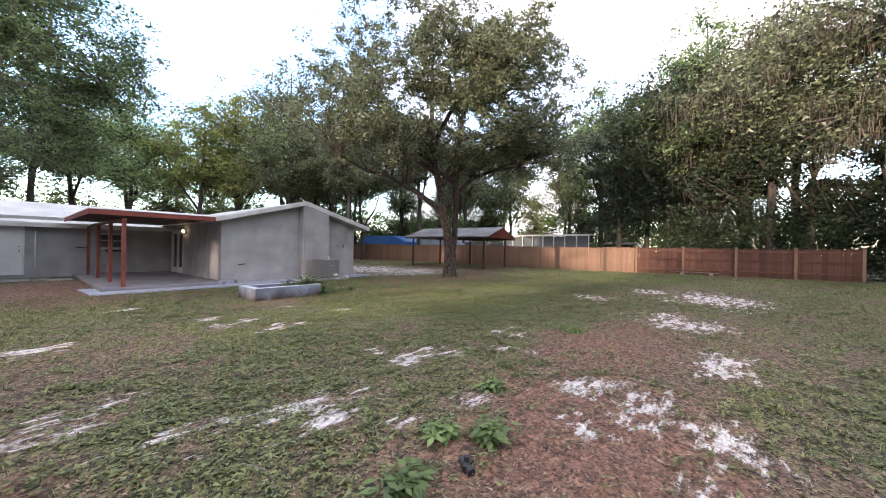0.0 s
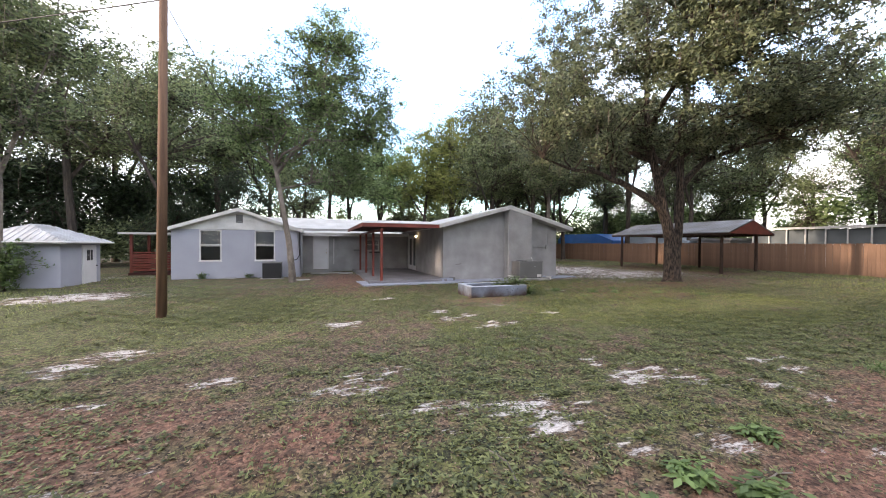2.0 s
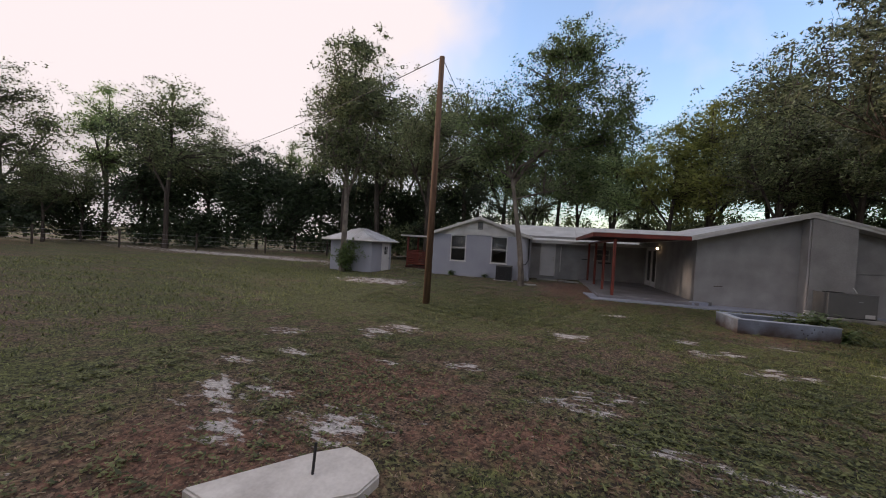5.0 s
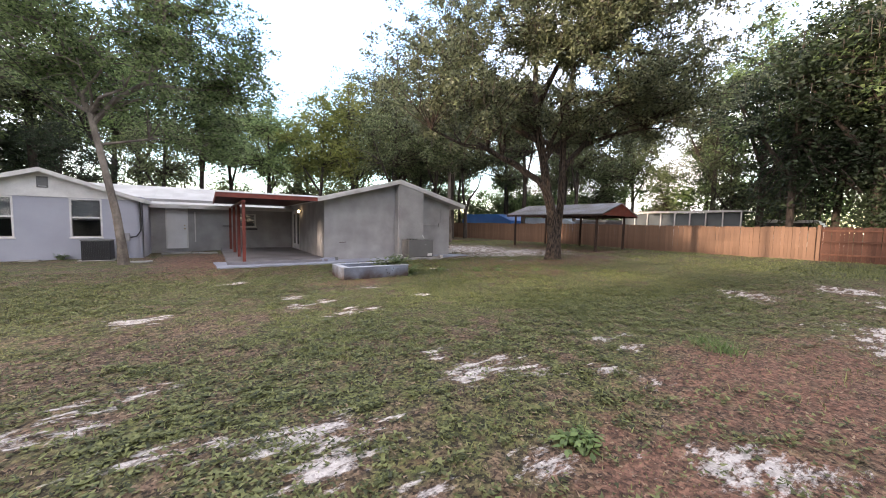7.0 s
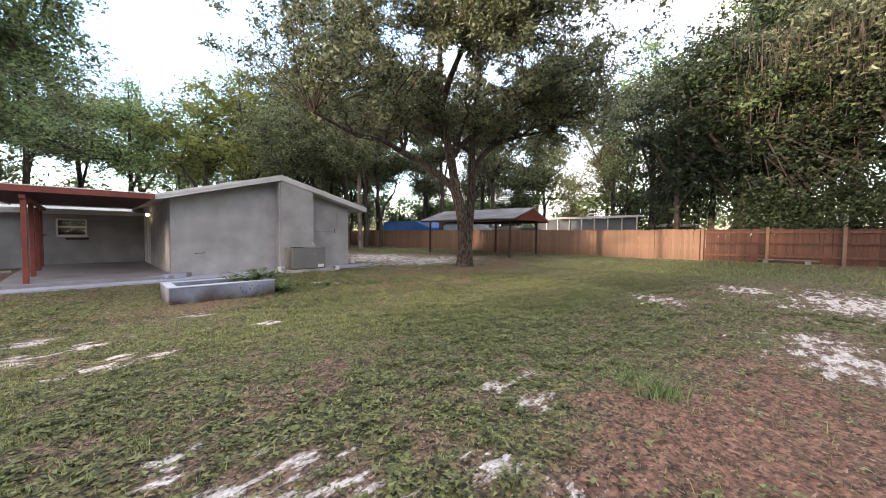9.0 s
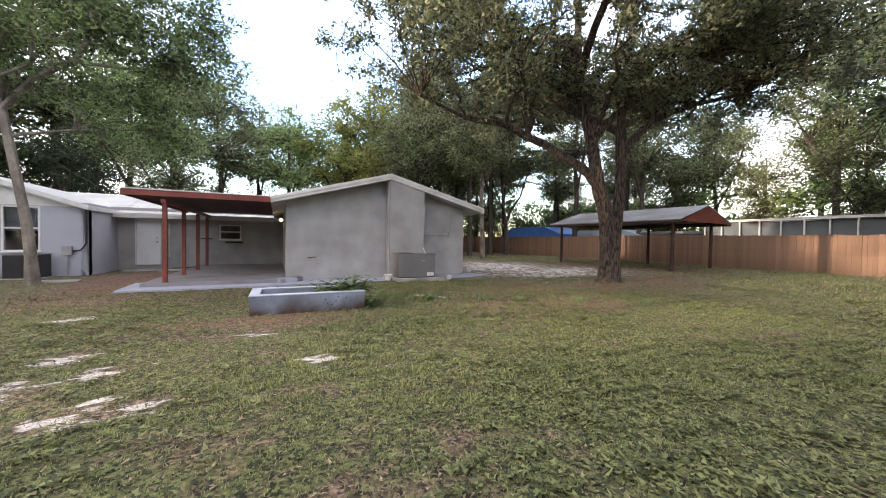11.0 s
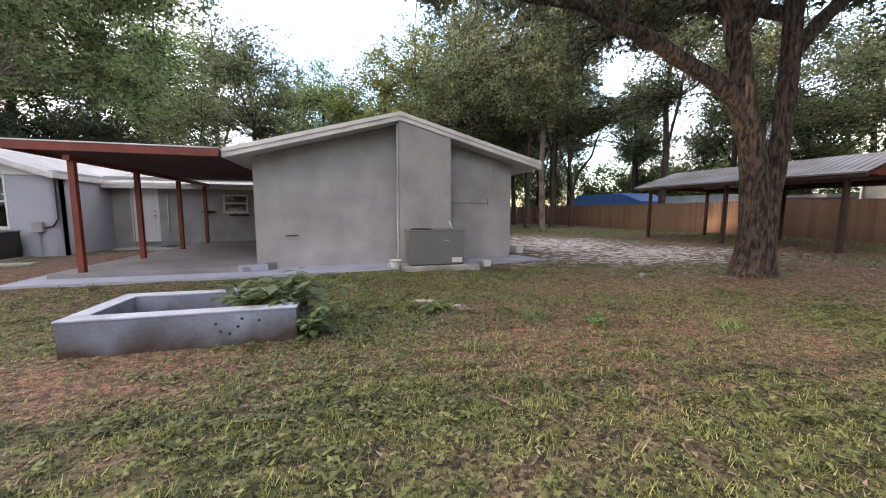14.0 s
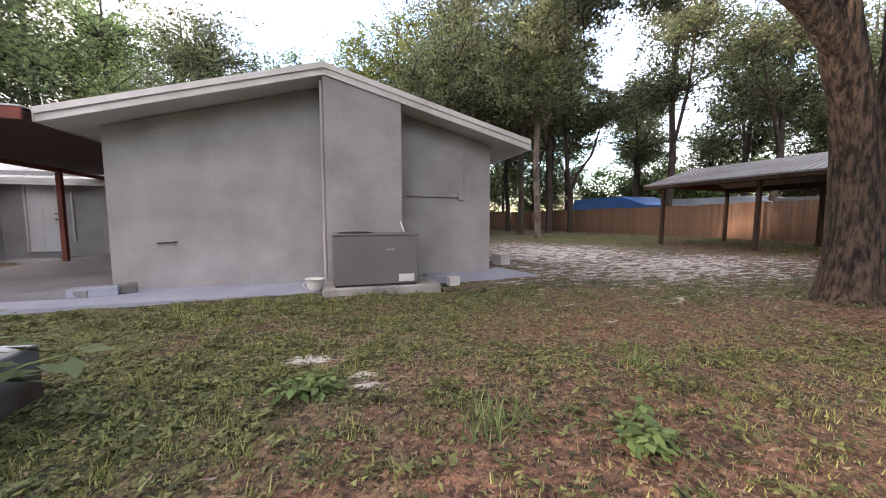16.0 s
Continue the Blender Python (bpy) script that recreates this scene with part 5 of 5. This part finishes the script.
# Slender tree at the wing corner.
TZ = gz(-6.4, 1.9)
tree("slender_tree", 12, [
    ([(-6.35, 1.9, TZ - 0.1), (-6.4, 1.9, 0.6), (-6.5, 1.95, 1.6), (-6.7, 2.0, 2.8), (-6.9, 2.05, 4.0), (-7.05, 2.1, 4.9), (-7.6, 2.1, 6.2), (-8.2, 2.2, 7.6), (-8.5, 2.2, 9.0)], [0.17, 0.125, 0.115, 0.11, 0.1, 0.09, 0.065, 0.04, 0.02]),
    ([(-6.98, 2.05, 4.6), (-6.4, 2.05, 5.5), (-5.5, 2.1, 6.3), (-5.1, 2.2, 7.4), (-5.0, 2.2, 9.0), (-4.9, 2.2, 10.4), (-4.9, 2.2, 11.6)], [0.08, 0.08, 0.075, 0.065, 0.05, 0.03, 0.012]),
    ([(-5.6, 2.1, 6.2), (-4.4, 2.2, 6.3), (-2.9, 2.3, 6.6), (-2.0, 2.3, 7.4)], [0.05, 0.045, 0.035, 0.012]),
    ([(-6.88, 2.05, 3.9), (-5.6, 2.3, 4.3), (-4.0, 2.6, 4.6)], [0.045, 0.035, 0.012])],
    [(-4.9, 2.2, 9.5, 2.9, 2.7, 2.5), (-2.9, 2.2, 6.9, 2.0, 2.1, 1.9), (-3.4, 2.7, 4.4, 1.8, 1.8, 1.1), (-7.9, 2.2, 7.3, 2.2, 2.1, 2.1), (-5.5, 2.1, 6.6, 2.6, 2.4, 1.5)],
    58000, 0.12, M_BARKP, M_LEAF_GREEN, "slender broadleaf tree with pale bark by the wing", limbs=52, clump=0.5)

# Tree growing in front of the shed, with a shrub at its foot.
tree("tall_tree", 13, [
    ([(-15.75, 1.75, -0.3), (-15.75, 1.75, 1.5), (-15.7, 1.75, 3.5), (-15.9, 1.8, 6.0), (-15.8, 1.9, 9.0), (-15.6, 2.0, 12.0)], [0.2, 0.15, 0.13, 0.11, 0.07, 0.02]),
    ([(-15.75, 1.75, 3.6), (-15.0, 1.6, 5.6), (-14.2, 1.6, 8.2)], [0.08, 0.06, 0.02])],
    [(-15.7, 1.9, 9.8, 2.4, 2.4, 2.8), (-14.2, 1.8, 7.8, 2.0, 2.0, 2.0), (-16.8, 2.0, 6.8, 2.0, 2.0, 2.0), (-15.6, 1.9, 5.4, 1.8, 1.8, 1.2)],
    24000, 0.15, M_BARKP, M_LEAF_FAR, "tall thin tree with patchy pale bark before the shed", moss=400, limbs=30, clump=0.55)
tree("shrub", 14, [([(-15.5, 1.65, -0.3), (-15.5, 1.6, 0.5), (-15.45, 1.6, 1.1)], [0.04, 0.03, 0.015])],
     [(-15.45, 1.55, 0.55, 0.6, 0.45, 0.7), (-15.1, 1.55, 1.0, 0.4, 0.35, 0.5)], 4200, 0.09, M_BARKD, M_WEED, "leafy green shrub at the shed wall", limbs=14, clump=0.25)
tree("sapling", 15, [([(12.85, 9.6, -0.2), (12.8, 9.6, 1.5), (12.7, 9.65, 3.5), (12.75, 9.7, 6.0), (12.9, 9.7, 9.5)], [0.19, 0.15, 0.14, 0.11, 0.05])],
     [(12.8, 9.7, 9.5, 3.0, 3.0, 3.0), (11.2, 9.2, 7.2, 2.2, 2.2, 1.6)], 26000, 0.17, M_BARKP, M_LEAF_FAR, "pale-barked tree on the lawn behind the house", moss=500, limbs=20, clump=0.8)


tree("forked_tree", 16, [
    ([(19.4, 16.1, -0.3), (19.35, 16.1, 1.6), (19.3, 16.1, 3.0), (18.9, 16.0, 4.6), (18.7, 16.0, 7.0), (18.4, 16.0, 10.0)], [0.28, 0.2, 0.18, 0.13, 0.1, 0.04]),
    ([(19.3, 16.1, 2.8), (19.8, 16.1, 4.2), (20.9, 16.0, 5.6), (21.6, 15.9, 8.0)], [0.14, 0.12, 0.09, 0.03])],
    [(18.6, 16.0, 10.0, 3.2, 3.0, 2.4), (21.6, 16.0, 8.4, 2.4, 2.4, 1.7)], 20000, 0.18, M_BARKD, M_LEAF_FAR, "dark forked tree standing at the fence", moss=700, limbs=20, clump=0.6)


def woodland_tree(seed, height, width, mat, bark, moss, label, count=12500, low=0.42, size=0.215):
    """A free-standing tree at the origin, to be copied."""
    rng = random.Random(seed)
    lean = rng.uniform(-0.6, 0.6)
    main = [(0, 0, -0.4), (lean * 0.1, 0, height * 0.12), (lean * 0.4, 0.1, height * 0.3), (lean * 0.7, -0.1, height * 0.5), (lean, 0.1, height * 0.75), (lean, 0, height * 0.95)]
    r = 0.0115 * height
    side = [(lean * 0.4, 0.1, height * 0.32), (width * 0.25, width * 0.15, height * 0.5), (width * 0.45, width * 0.2, height * 0.66)]
    crowns = [(lean, 0, height * 0.78, width * 0.75, width * 0.75, height * 0.18), (width * 0.4, width * 0.2, height * 0.62, width * 0.6, width * 0.6, height * 0.15),
              (-width * 0.4, -width * 0.1, height * (low + 0.12), width * 0.65, width * 0.65, height * 0.16), (0.1 * width, -0.4 * width, height * low, width * 0.6, width * 0.6, height * 0.12)]
    return tree("woodland_tree", seed, [(main, [r * 1.5, r * 1.1, r, r * 0.8, r * 0.5, 0.03]), (side, [r * 0.6, r * 0.5, 0.04])], crowns, count, size, bark, mat, label,
                moss=moss, moss_len=1.0, limbs=30, clump=width * 0.15, group="trees of the surrounding wood", bark_sides=8, twig=False, limb_sides=3)


PROTO = [
    woodland_tree(31, 15, 5.6, M_LEAF_FAR, M_BARKD, 850, "tall mossy oak at the edge of the wood", low=0.48, count=13500),
    woodland_tree(32, 13, 4.6, M_LEAF_YEL, M_BARKD, 150, "yellow-green broadleaf tree behind the house"),
    woodland_tree(33, 17, 5.2, M_LEAF_FAR, M_BARKD, 1100, "tall slim tree draped with grey moss", low=0.52, count=13500),
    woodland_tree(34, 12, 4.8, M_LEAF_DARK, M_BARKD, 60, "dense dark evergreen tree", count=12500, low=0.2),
    woodland_tree(35, 16, 5.0, M_LEAF_GREEN, M_BARKD, 300, "broad green tree of the wood", count=13000),
    woodland_tree(37, 11, 5.0, M_LEAF_FAR, M_BARKD, 250, "light green tree branching low to the ground", count=11500, low=0.2),
    woodland_tree(36, 15, 5.4, M_LEAF_OAK, M_BARKD, 5200, "old oak heavily hung with brown moss", count=17000),
]
used = set()


def plant(k, x, y, s=1.0, sz=None):
    m = pose(x, y, gz(x, y), 0, 0, rngs.uniform(0, 360)) @ Matrix.Diagonal((s, s, sz or s, 1))
    if k not in used:
        used.add(k)
        PROTO[k].matrix_basis = m
        return PROTO[k]
    ob = copy_thing(PROTO[k], m)
    ob.matrix_basis = m
    return ob


# Behind the house.
for x, y, k, s in ((-17, 19, 4, 1.1), (-13, 20, 0, 1.2), (-9, 18, 4, 0.9), (-4, 20, 0, 0.95), (0.5, 19, 4, 0.75), (4.5, 18.5, 1, 1.0), (7.5, 17.5, 1, 1.12), (9.5, 24, 2, 1.0), (12.5, 19, 0, 0.95), (14.5, 14.5, 2, 0.9), (-14.5, 12.0, 2, 0.84),
                   (15.5, 23, 2, 1.05), (17.5, 16, 2, 1.0), (-20.5, 15.5, 0, 1.2), (-24, 15, 2, 1.05), (-22, 24, 2, 1.1), (-9, 28, 2, 1.1), (2, 29, 0, 1.0), (13, 32, 4, 1.0), (21, 31, 0, 1.0), (-15, 30, 4, 1.1), (7, 34, 4, 1.0), (-2, 26, 0, 1.0)):
    plant(k, x, y, s)
for x, y, k, s in ((10.5, 15.5, 2, 0.85), (13.5, 22, 0, 1.05), (17.0, 21.5, 0, 1.0), (24.6, 12.7, 2, 1.05), (24, 29.5, 0, 1.1), (9.0, 13.0, 0, 0.85), (11.5, 17.0, 2, 1.1), (27.5, 8.5, 0, 1.0), (20.2, 20.0, 2, 0.95), (-11, 15.5, 3, 0.62), (-15.5, 15.5, 3, 0.58), (-6.5, 16, 0, 0.62)):
    plant(k, x, y, s)
for x, y, s in ((14, 36, 1.0), (36, 27, 0.9), (41, 22, 0.9), (22.5, 37, 1.1), (29, 33, 1.0), (38, 20, 0.95), (36, 10.5, 0.85), (38, 11.5, 1.0), (36.5, 3.5, 0.8), (5, 31, 1.0), (33, -3, 0.8), (38, -5, 1.0)):
    plant(5, x, y, s)
# Beyond the right-hand fence.
for x, y, k, s in ((31, 22, 0, 1.0), (32, 13, 2, 1.0), (36, 7, 0, 0.95), (35, -1, 2, 1.0), (40, -7, 4, 1.0), (33, 24, 4, 0.95), (38, 17, 0, 1.0), (42, 2, 4, 1.0), (26.3, -11.5, 3, 1.3), (28, -16, 3, 1.15), (25.8, -19, 3, 1.0), (29.5, -9.5, 3, 1.3),
                   (26.6, -8.0, 3, 1.2), (30.5, -5.5, 4, 1.1), (27.5, -13.5, 4, 1.22), (26, -17, 6, 1.2), (24.8, -22, 6, 1.25), (31, -19, 0, 1.35), (33, -11, 0, 1.3), (22, -25, 6, 1.1), (30, -26, 4, 1.3), (43, 12, 2, 1.1), (44, -16, 4, 1.2), (28, 29, 2, 1.05), (27.5, -22.5, 3, 1.1), (25, -27, 3, 1.2), (31, -14, 3, 1.3), (29, -11, 3, 1.2)):
    plant(k, x, y, s)
# The dark wood on the left, open towards the low sun; unseen trees past x -49 are added to shade the yard.
for x, y, k, s in ((-30, 20, 4, 0.8), (-26, 27, 0, 1.0), (-35, 16, 3, 0.95), (-38, 12.5, 0, 0.85), (-42, 9.5, 3, 1.05), (-45, 4, 0, 0.5), (-36, 22, 4, 0.85), (-30.5, 16.5, 3, 0.7), (-48, 10, 4, 1.0), (-40, 17, 0, 0.75),
                   (-50, -6.4, 0, 0.8), (-52, -9, 4, 1.2), (-50, -17, 0, 1.35), (-24, 19.5, 3, 0.8), (-54, 5.6, 0, 1.1), (-36, 7.2, 0, 0.95)):
    plant(k, x, y, s)
# Mostly unseen belt, scaled and gapped to let only streaks of sun through.
for x, y, k, s in ((-56, 8, 3, 0.75), (-49, 6, 3, 0.6), (-53, -0.4, 3, 0.55), (-50, -6.5, 3, 1.3), (-56, -6, 4, 0.7), (-51, -13, 3, 1.6), (-55, -21, 4, 1.4), (-46, 7, 0, 0.5), (-47, 14, 3, 1.0)):
    plant(k, x, y, s)

def undergrowth(name, seed, spots, count, size, mat, label):
    """A thicket of leaves along a line of spots, to the ground."""
    nrng = np.random.RandomState(seed)
    c = np.array(spots, float)
    lv = leaves(nrng, c[:, :3], c[:, 3], count, size, 0.9)
    lv[..., 2] = np.maximum(lv[..., 2], -0.1)
    ob = raw_mesh(name, lv, len(lv), mat, None, 3)
    return tagged(ob, label, "undergrowth", kind="stuff")


r7 = random.Random(7)
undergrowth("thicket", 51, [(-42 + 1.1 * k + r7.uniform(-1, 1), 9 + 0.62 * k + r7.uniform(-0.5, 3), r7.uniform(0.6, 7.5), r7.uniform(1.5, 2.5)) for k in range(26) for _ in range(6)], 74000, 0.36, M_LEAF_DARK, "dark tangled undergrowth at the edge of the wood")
# Scrub added under that belt, raised to hold back the low sun.
undergrowth("thicket", 55, [(-49 + r7.uniform(-4, 3), -24 + 1.1 * k, r7.uniform(0.6, 5.0), r7.uniform(1.3, 2.2)) for k in range(32) for _ in range(4)], 46000, 0.36, M_LEAF_DARK, "dark low scrub added along the far field edge to block low sun")
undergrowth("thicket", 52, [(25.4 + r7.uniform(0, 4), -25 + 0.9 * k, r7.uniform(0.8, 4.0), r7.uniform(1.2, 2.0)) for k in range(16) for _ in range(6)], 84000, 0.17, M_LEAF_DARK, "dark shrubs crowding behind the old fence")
undergrowth("thicket", 53, [(-26 + 1.7 * k, 27 + r7.uniform(0, 8), r7.uniform(0.5, 6.5), r7.uniform(1.3, 2.2)) for k in range(34) for _ in range(4)], 36000, 0.34, M_LEAF_FAR, "green undergrowth behind the house")
undergrowth("thicket", 54, [(35 + r7.uniform(0, 9), -8 + 1.6 * k, r7.uniform(0.5, 6.0), r7.uniform(1.3, 2.2)) for k in range(26) for _ in range(4)], 46000, 0.37, M_LEAF_GREEN, "light green shrubs beyond the fence")

undergrowth("thicket", 56, [(-20 + 1.0 * k, 15.5 + r7.uniform(0, 3), r7.uniform(0.4, 3.2), r7.uniform(0.9, 1.5)) for k in range(18) for _ in range(3)], 26000, 0.26, M_LEAF_FAR, "green undergrowth close behind the wing")

undergrowth("thicket", 58, [(11 + 1.3 * k + r7.uniform(-1, 1), 40 - 0.75 * k + r7.uniform(0, 4), r7.uniform(0.5, 7.0), r7.uniform(1.3, 2.3)) for k in range(26) for _ in range(5)], 46000, 0.33, M_LEAF_GREEN, "sunlit green shrubs far beyond the fence corner")
# Added out of view: blocks low southern sky so the patio falls dark.
undergrowth("thicket", 57, [(-44 + 1.6 * k, -29 + r7.uniform(-3, 2), r7.uniform(0.6, 10.0), r7.uniform(1.5, 2.6)) for k in range(46) for _ in range(5)], 18000, 0.85, M_LEAF_DARK, "unseen leaf mass added behind the lawn to darken the patio")

# ---- planter weed ----
def broad_weed(name, x, y, z, stems, height, leaf, mat, label, seed, reach=0.3):
    rng = random.Random(seed)
    t = thing(name, label, "weed")
    quads, lv = [], []
    for _ in range(stems):
        tip = Vector((x + rng.gauss(0, reach), y + rng.gauss(0, reach * 0.7), z + height * rng.uniform(0.5, 1.0)))
        line = bend(rng, (x + rng.gauss(0, 0.04), y + rng.gauss(0, 0.04), z), tip, 4, 0.03, 0.05)
        quads += tube(line, [0.012, 0.01, 0.008, 0.006, 0.004], 5)
        for p in line[1:]:
            for _ in range(3):
                a = rng.uniform(0, 6.283)
                d = Vector((math.cos(a), math.sin(a), rng.uniform(-0.45, 0.25))).normalized()
                s = d.cross(Vector((0, 0, 1))).normalized()
                ln = leaf * rng.uniform(0.6, 1.2)
                o = p + d * 0.03
                droop = Vector((0, 0, -0.12 * ln))
                lv.append((o, o + d * ln * 0.45 + s * ln * 0.27, o + d * ln + droop, o + d * ln * 0.45 - s * ln * 0.27))
    arr = np.array([[tuple(v) for v in q] for q in quads])
    tagged(raw_mesh("stalk", arr, len(arr), M_WEED, t), kind="stuff")
    arr = np.array([[tuple(v) for v in q] for q in lv])
    tagged(raw_mesh("foliage", arr, len(arr), mat, t), kind="stuff")
    return t


broad_weed("pokeweed", 1.25, -4.1, -0.06, 26, 0.5, 0.19, M_POKE, "leafy green weed sprawling over the planter end", 61, 0.3)
broad_weed("pokeweed", 1.5, -4.5, -0.25, 10, 0.4, 0.14, M_POKE, "leafy green weed growing beside the planter", 62, 0.22)
broad_weed("pokeweed", 0.75, -3.9, -0.06, 14, 0.32, 0.17, M_POKE, "green weed seedlings growing in the planter", 63, 0.25)
for k, (x, y, h, lf, rch) in enumerate(((-3.45, -13.3, 0.13, 0.11, 0.16), (-2.6, -13.45, 0.17, 0.11, 0.1), (-2.75, -13.1, 0.1, 0.09, 0.12), (3.15, -3.85, 0.13, 0.1, 0.14), (4.85, -4.95, 0.11, 0.085, 0.1), (-10.3, 4.2, 0.35, 0.12, 0.12), (-8.4, 4.2, 0.25, 0.1, 0.1), (-4.3, -13.6, 0.1, 0.08, 0.2), (-1.6, -12.9, 0.1, 0.08, 0.15))):
    broad_weed("weed", x, y, gz(x, y) - 0.01, 9, h, lf, M_WEED, "low bright green weed in the lawn", 70 + k, rch)


def grass_tuft(x, y, seed, blades, h, label):
    nrng = np.random.RandomState(seed)
    t = thing("grass_tuft", label, "grass tuft")
    arr = grass_blades(nrng, x + nrng.normal(size=blades) * 0.12, y + nrng.normal(size=blades) * 0.1, h * 0.75, 0.006, 0.9)
    tagged(raw_mesh("blade_clump", arr, len(arr), M_WEED, t, 3), kind="stuff")


def grass_blades(nrng, x, y, h, w, lean):
    n = len(x)
    base = np.stack([x, y, ground_z(x, y) - 0.01], -1)
    a = nrng.uniform(0, 6.283, n)
    hh = h * nrng.uniform(0.5, 1.3, n)
    tip = base + np.stack([np.cos(a) * hh * lean * nrng.uniform(0.2, 1.6, n), np.sin(a) * hh * lean * nrng.uniform(0.2, 1.6, n), hh], -1)
    b = a + nrng.uniform(0.8, 2.2, n)
    side = np.stack([np.cos(b), np.sin(b), 0 * b], -1) * (w * nrng.uniform(0.6, 1.4, n))[:, None]
    return np.stack([base - side, base + side, tip], 1)


for k, (x, y, n, h) in enumerate(((1.8, -12.7, 160, 0.2), (4.15, -4.65, 90, 0.22), (1.9, -12.4, 90, 0.15), (3.1, -5.4, 60, 0.16), (6.2, -5.6, 80, 0.18), (5.6, -4.2, 60, 0.18), (7.2, -6.5, 60, 0.2))):
    grass_tuft(x, y, 90 + k, n, h, "coarse green grass tuft in the lawn")


def scatter(nrng, count, x0, x1, y0, y1, want, power=1.0):
    x, y = nrng.uniform(x0, x1, count), nrng.uniform(y0, y1, count)
    ok = nrng.uniform(0, 1, count) < np.clip(want(x, y), 0, 1) ** power
    on_house = ((x > -3.8) & (x < 6.8) & (y > -1.25)) | ((x > -11.6) & (x < -6) & (y > 4.3)) | ((x > -0.72) & (x < 1.42) & (y > -4.62) & (y < -3.4)) | ((x > -16.8) & (x < -14.2) & (y > 2.05))
    ok &= ~on_house
    return x[ok], y[ok]


def lawn():
    nrng = np.random.RandomState(8)
    x, y = scatter(nrng, 390000, -12, 13, -18.5, 1.5, lawn_density)
    x2, y2 = scatter(nrng, 300000, -3, 8.5, -10.5, -1.2, lambda u, v: 0.25 + 0.75 * lawn_density(u, v))
    x, y = np.concatenate([x, x2]), np.concatenate([y, y2])
    tall = 0.026 + 0.055 * smoothstep(-0.2, 1.0, wave_noise(x, y, 41, 14.0)) * smoothstep(-0.6, 0.8, wave_noise(x, y, 42, 1.2))
    arr = grass_blades(nrng, x, y, tall, 0.0046, 0.65)
    ob = raw_mesh("grass", arr, len(arr), M_GRASS, None, 3)
    tagged(ob, "short sparse lawn grass, olive green", "grass", kind="stuff")
    x, y = scatter(nrng, 70000, 13, 23, -22, 12.0, lawn_density)
    x2, y2 = scatter(nrng, 70000, -30, -12, -17, 6.0, lawn_density)
    x, y = np.concatenate([x, x2]), np.concatenate([y, y2])
    arr = grass_blades(nrng, x, y, 0.07, 0.012, 0.8)
    tagged(raw_mesh("grass", arr, len(arr), M_GRASS, None, 3), "lawn grass farther off in the yard", "grass", kind="stuff")
    # Creeping lawn weeds: small leaves close to the ground.
    x, y = scatter(nrng, 1150000, -11, 12, -18.0, 0.0, lambda u, v: (0.15 + 0.85 * lawn_density(u, v)) * smoothstep(-0.1, 0.9, 0.7 * wave_noise(u, v, 33, 1.1) + 1.0 * wave_noise(u, v, 43, 18.0)))
    n = len(x)
    pos = np.stack([x, y, ground_z(x, y) + nrng.uniform(0.004, 0.02, n) + nrng.uniform(0, 0.06, n) * smoothstep(0.1, 0.9, wave_noise(x, y, 43, 18.0))], -1)
    a = nrng.uniform(0, 6.283, n)
    d = np.stack([np.cos(a), np.sin(a), nrng.uniform(-0.3, 0.6, n)], -1) * (0.019 * nrng.uniform(0.4, 1.7, n))[:, None]
    s = np.stack([-np.sin(a), np.cos(a), nrng.uniform(-0.3, 0.3, n)], -1) * (0.0125 * nrng.uniform(0.6, 1.5, n))[:, None]
    arr = np.stack([pos - d + s, pos + d, pos - d - s], 1)
    tagged(raw_mesh("clover", arr, len(arr), M_CLOVER, None, 3), "small creeping green lawn weeds", "weeds", kind="stuff")
    x, y = scatter(nrng, 150000, -11, 13, -18.0, 0.0, lambda u, v: 1.0 - 0.55 * lawn_density(u, v) - 0.75 * patch_field(SAND, u, v))
    n = len(x)
    pos = np.stack([x, y, ground_z(x, y) + nrng.uniform(0.002, 0.02, n)], -1)
    a = nrng.uniform(0, 6.283, n)
    d = np.stack([np.cos(a), np.sin(a), nrng.uniform(-0.25, 0.35, n)], -1) * (0.017 * nrng.uniform(0.4, 1.6, n))[:, None]
    s = np.stack([-np.sin(a), np.cos(a), nrng.uniform(-0.3, 0.3, n)], -1) * (0.007 * nrng.uniform(0.4, 1.6, n))[:, None]
    arr = np.stack([pos - d + s, pos + d, pos - d - s], 1)
    tagged(raw_mesh("leaf_litter", arr, len(arr), M_LITTER, None, 3), "dry brown leaves and straw on the ground", "leaf litter", kind="stuff")


lawn()
sticks = random.Random(17)
for k, (x, y) in enumerate(((2.2, -4.5), (1.9, -4.7), (3.4, -5.6), (-2.4, -13.2), (2.9, -6.2), (-4.0, -12.7))):
    bm = bmesh.new()
    a = sticks.uniform(0, 6.28)
    p = Vector((x, y, gz(x, y) + 0.012))
    for _ in range(4):
        q = p + Vector((math.cos(a), math.sin(a), 0)) * 0.11
        q.z = gz(q.x, q.y) + 0.014
        rod(bm, p, q, 0.008, 0.006, 6)
        p, a = q, a + sticks.uniform(-0.6, 0.6)
    tagged(part("stick", bm, M_BARKP), "dry fallen twig on the grass", "stick", "fallen twigs")
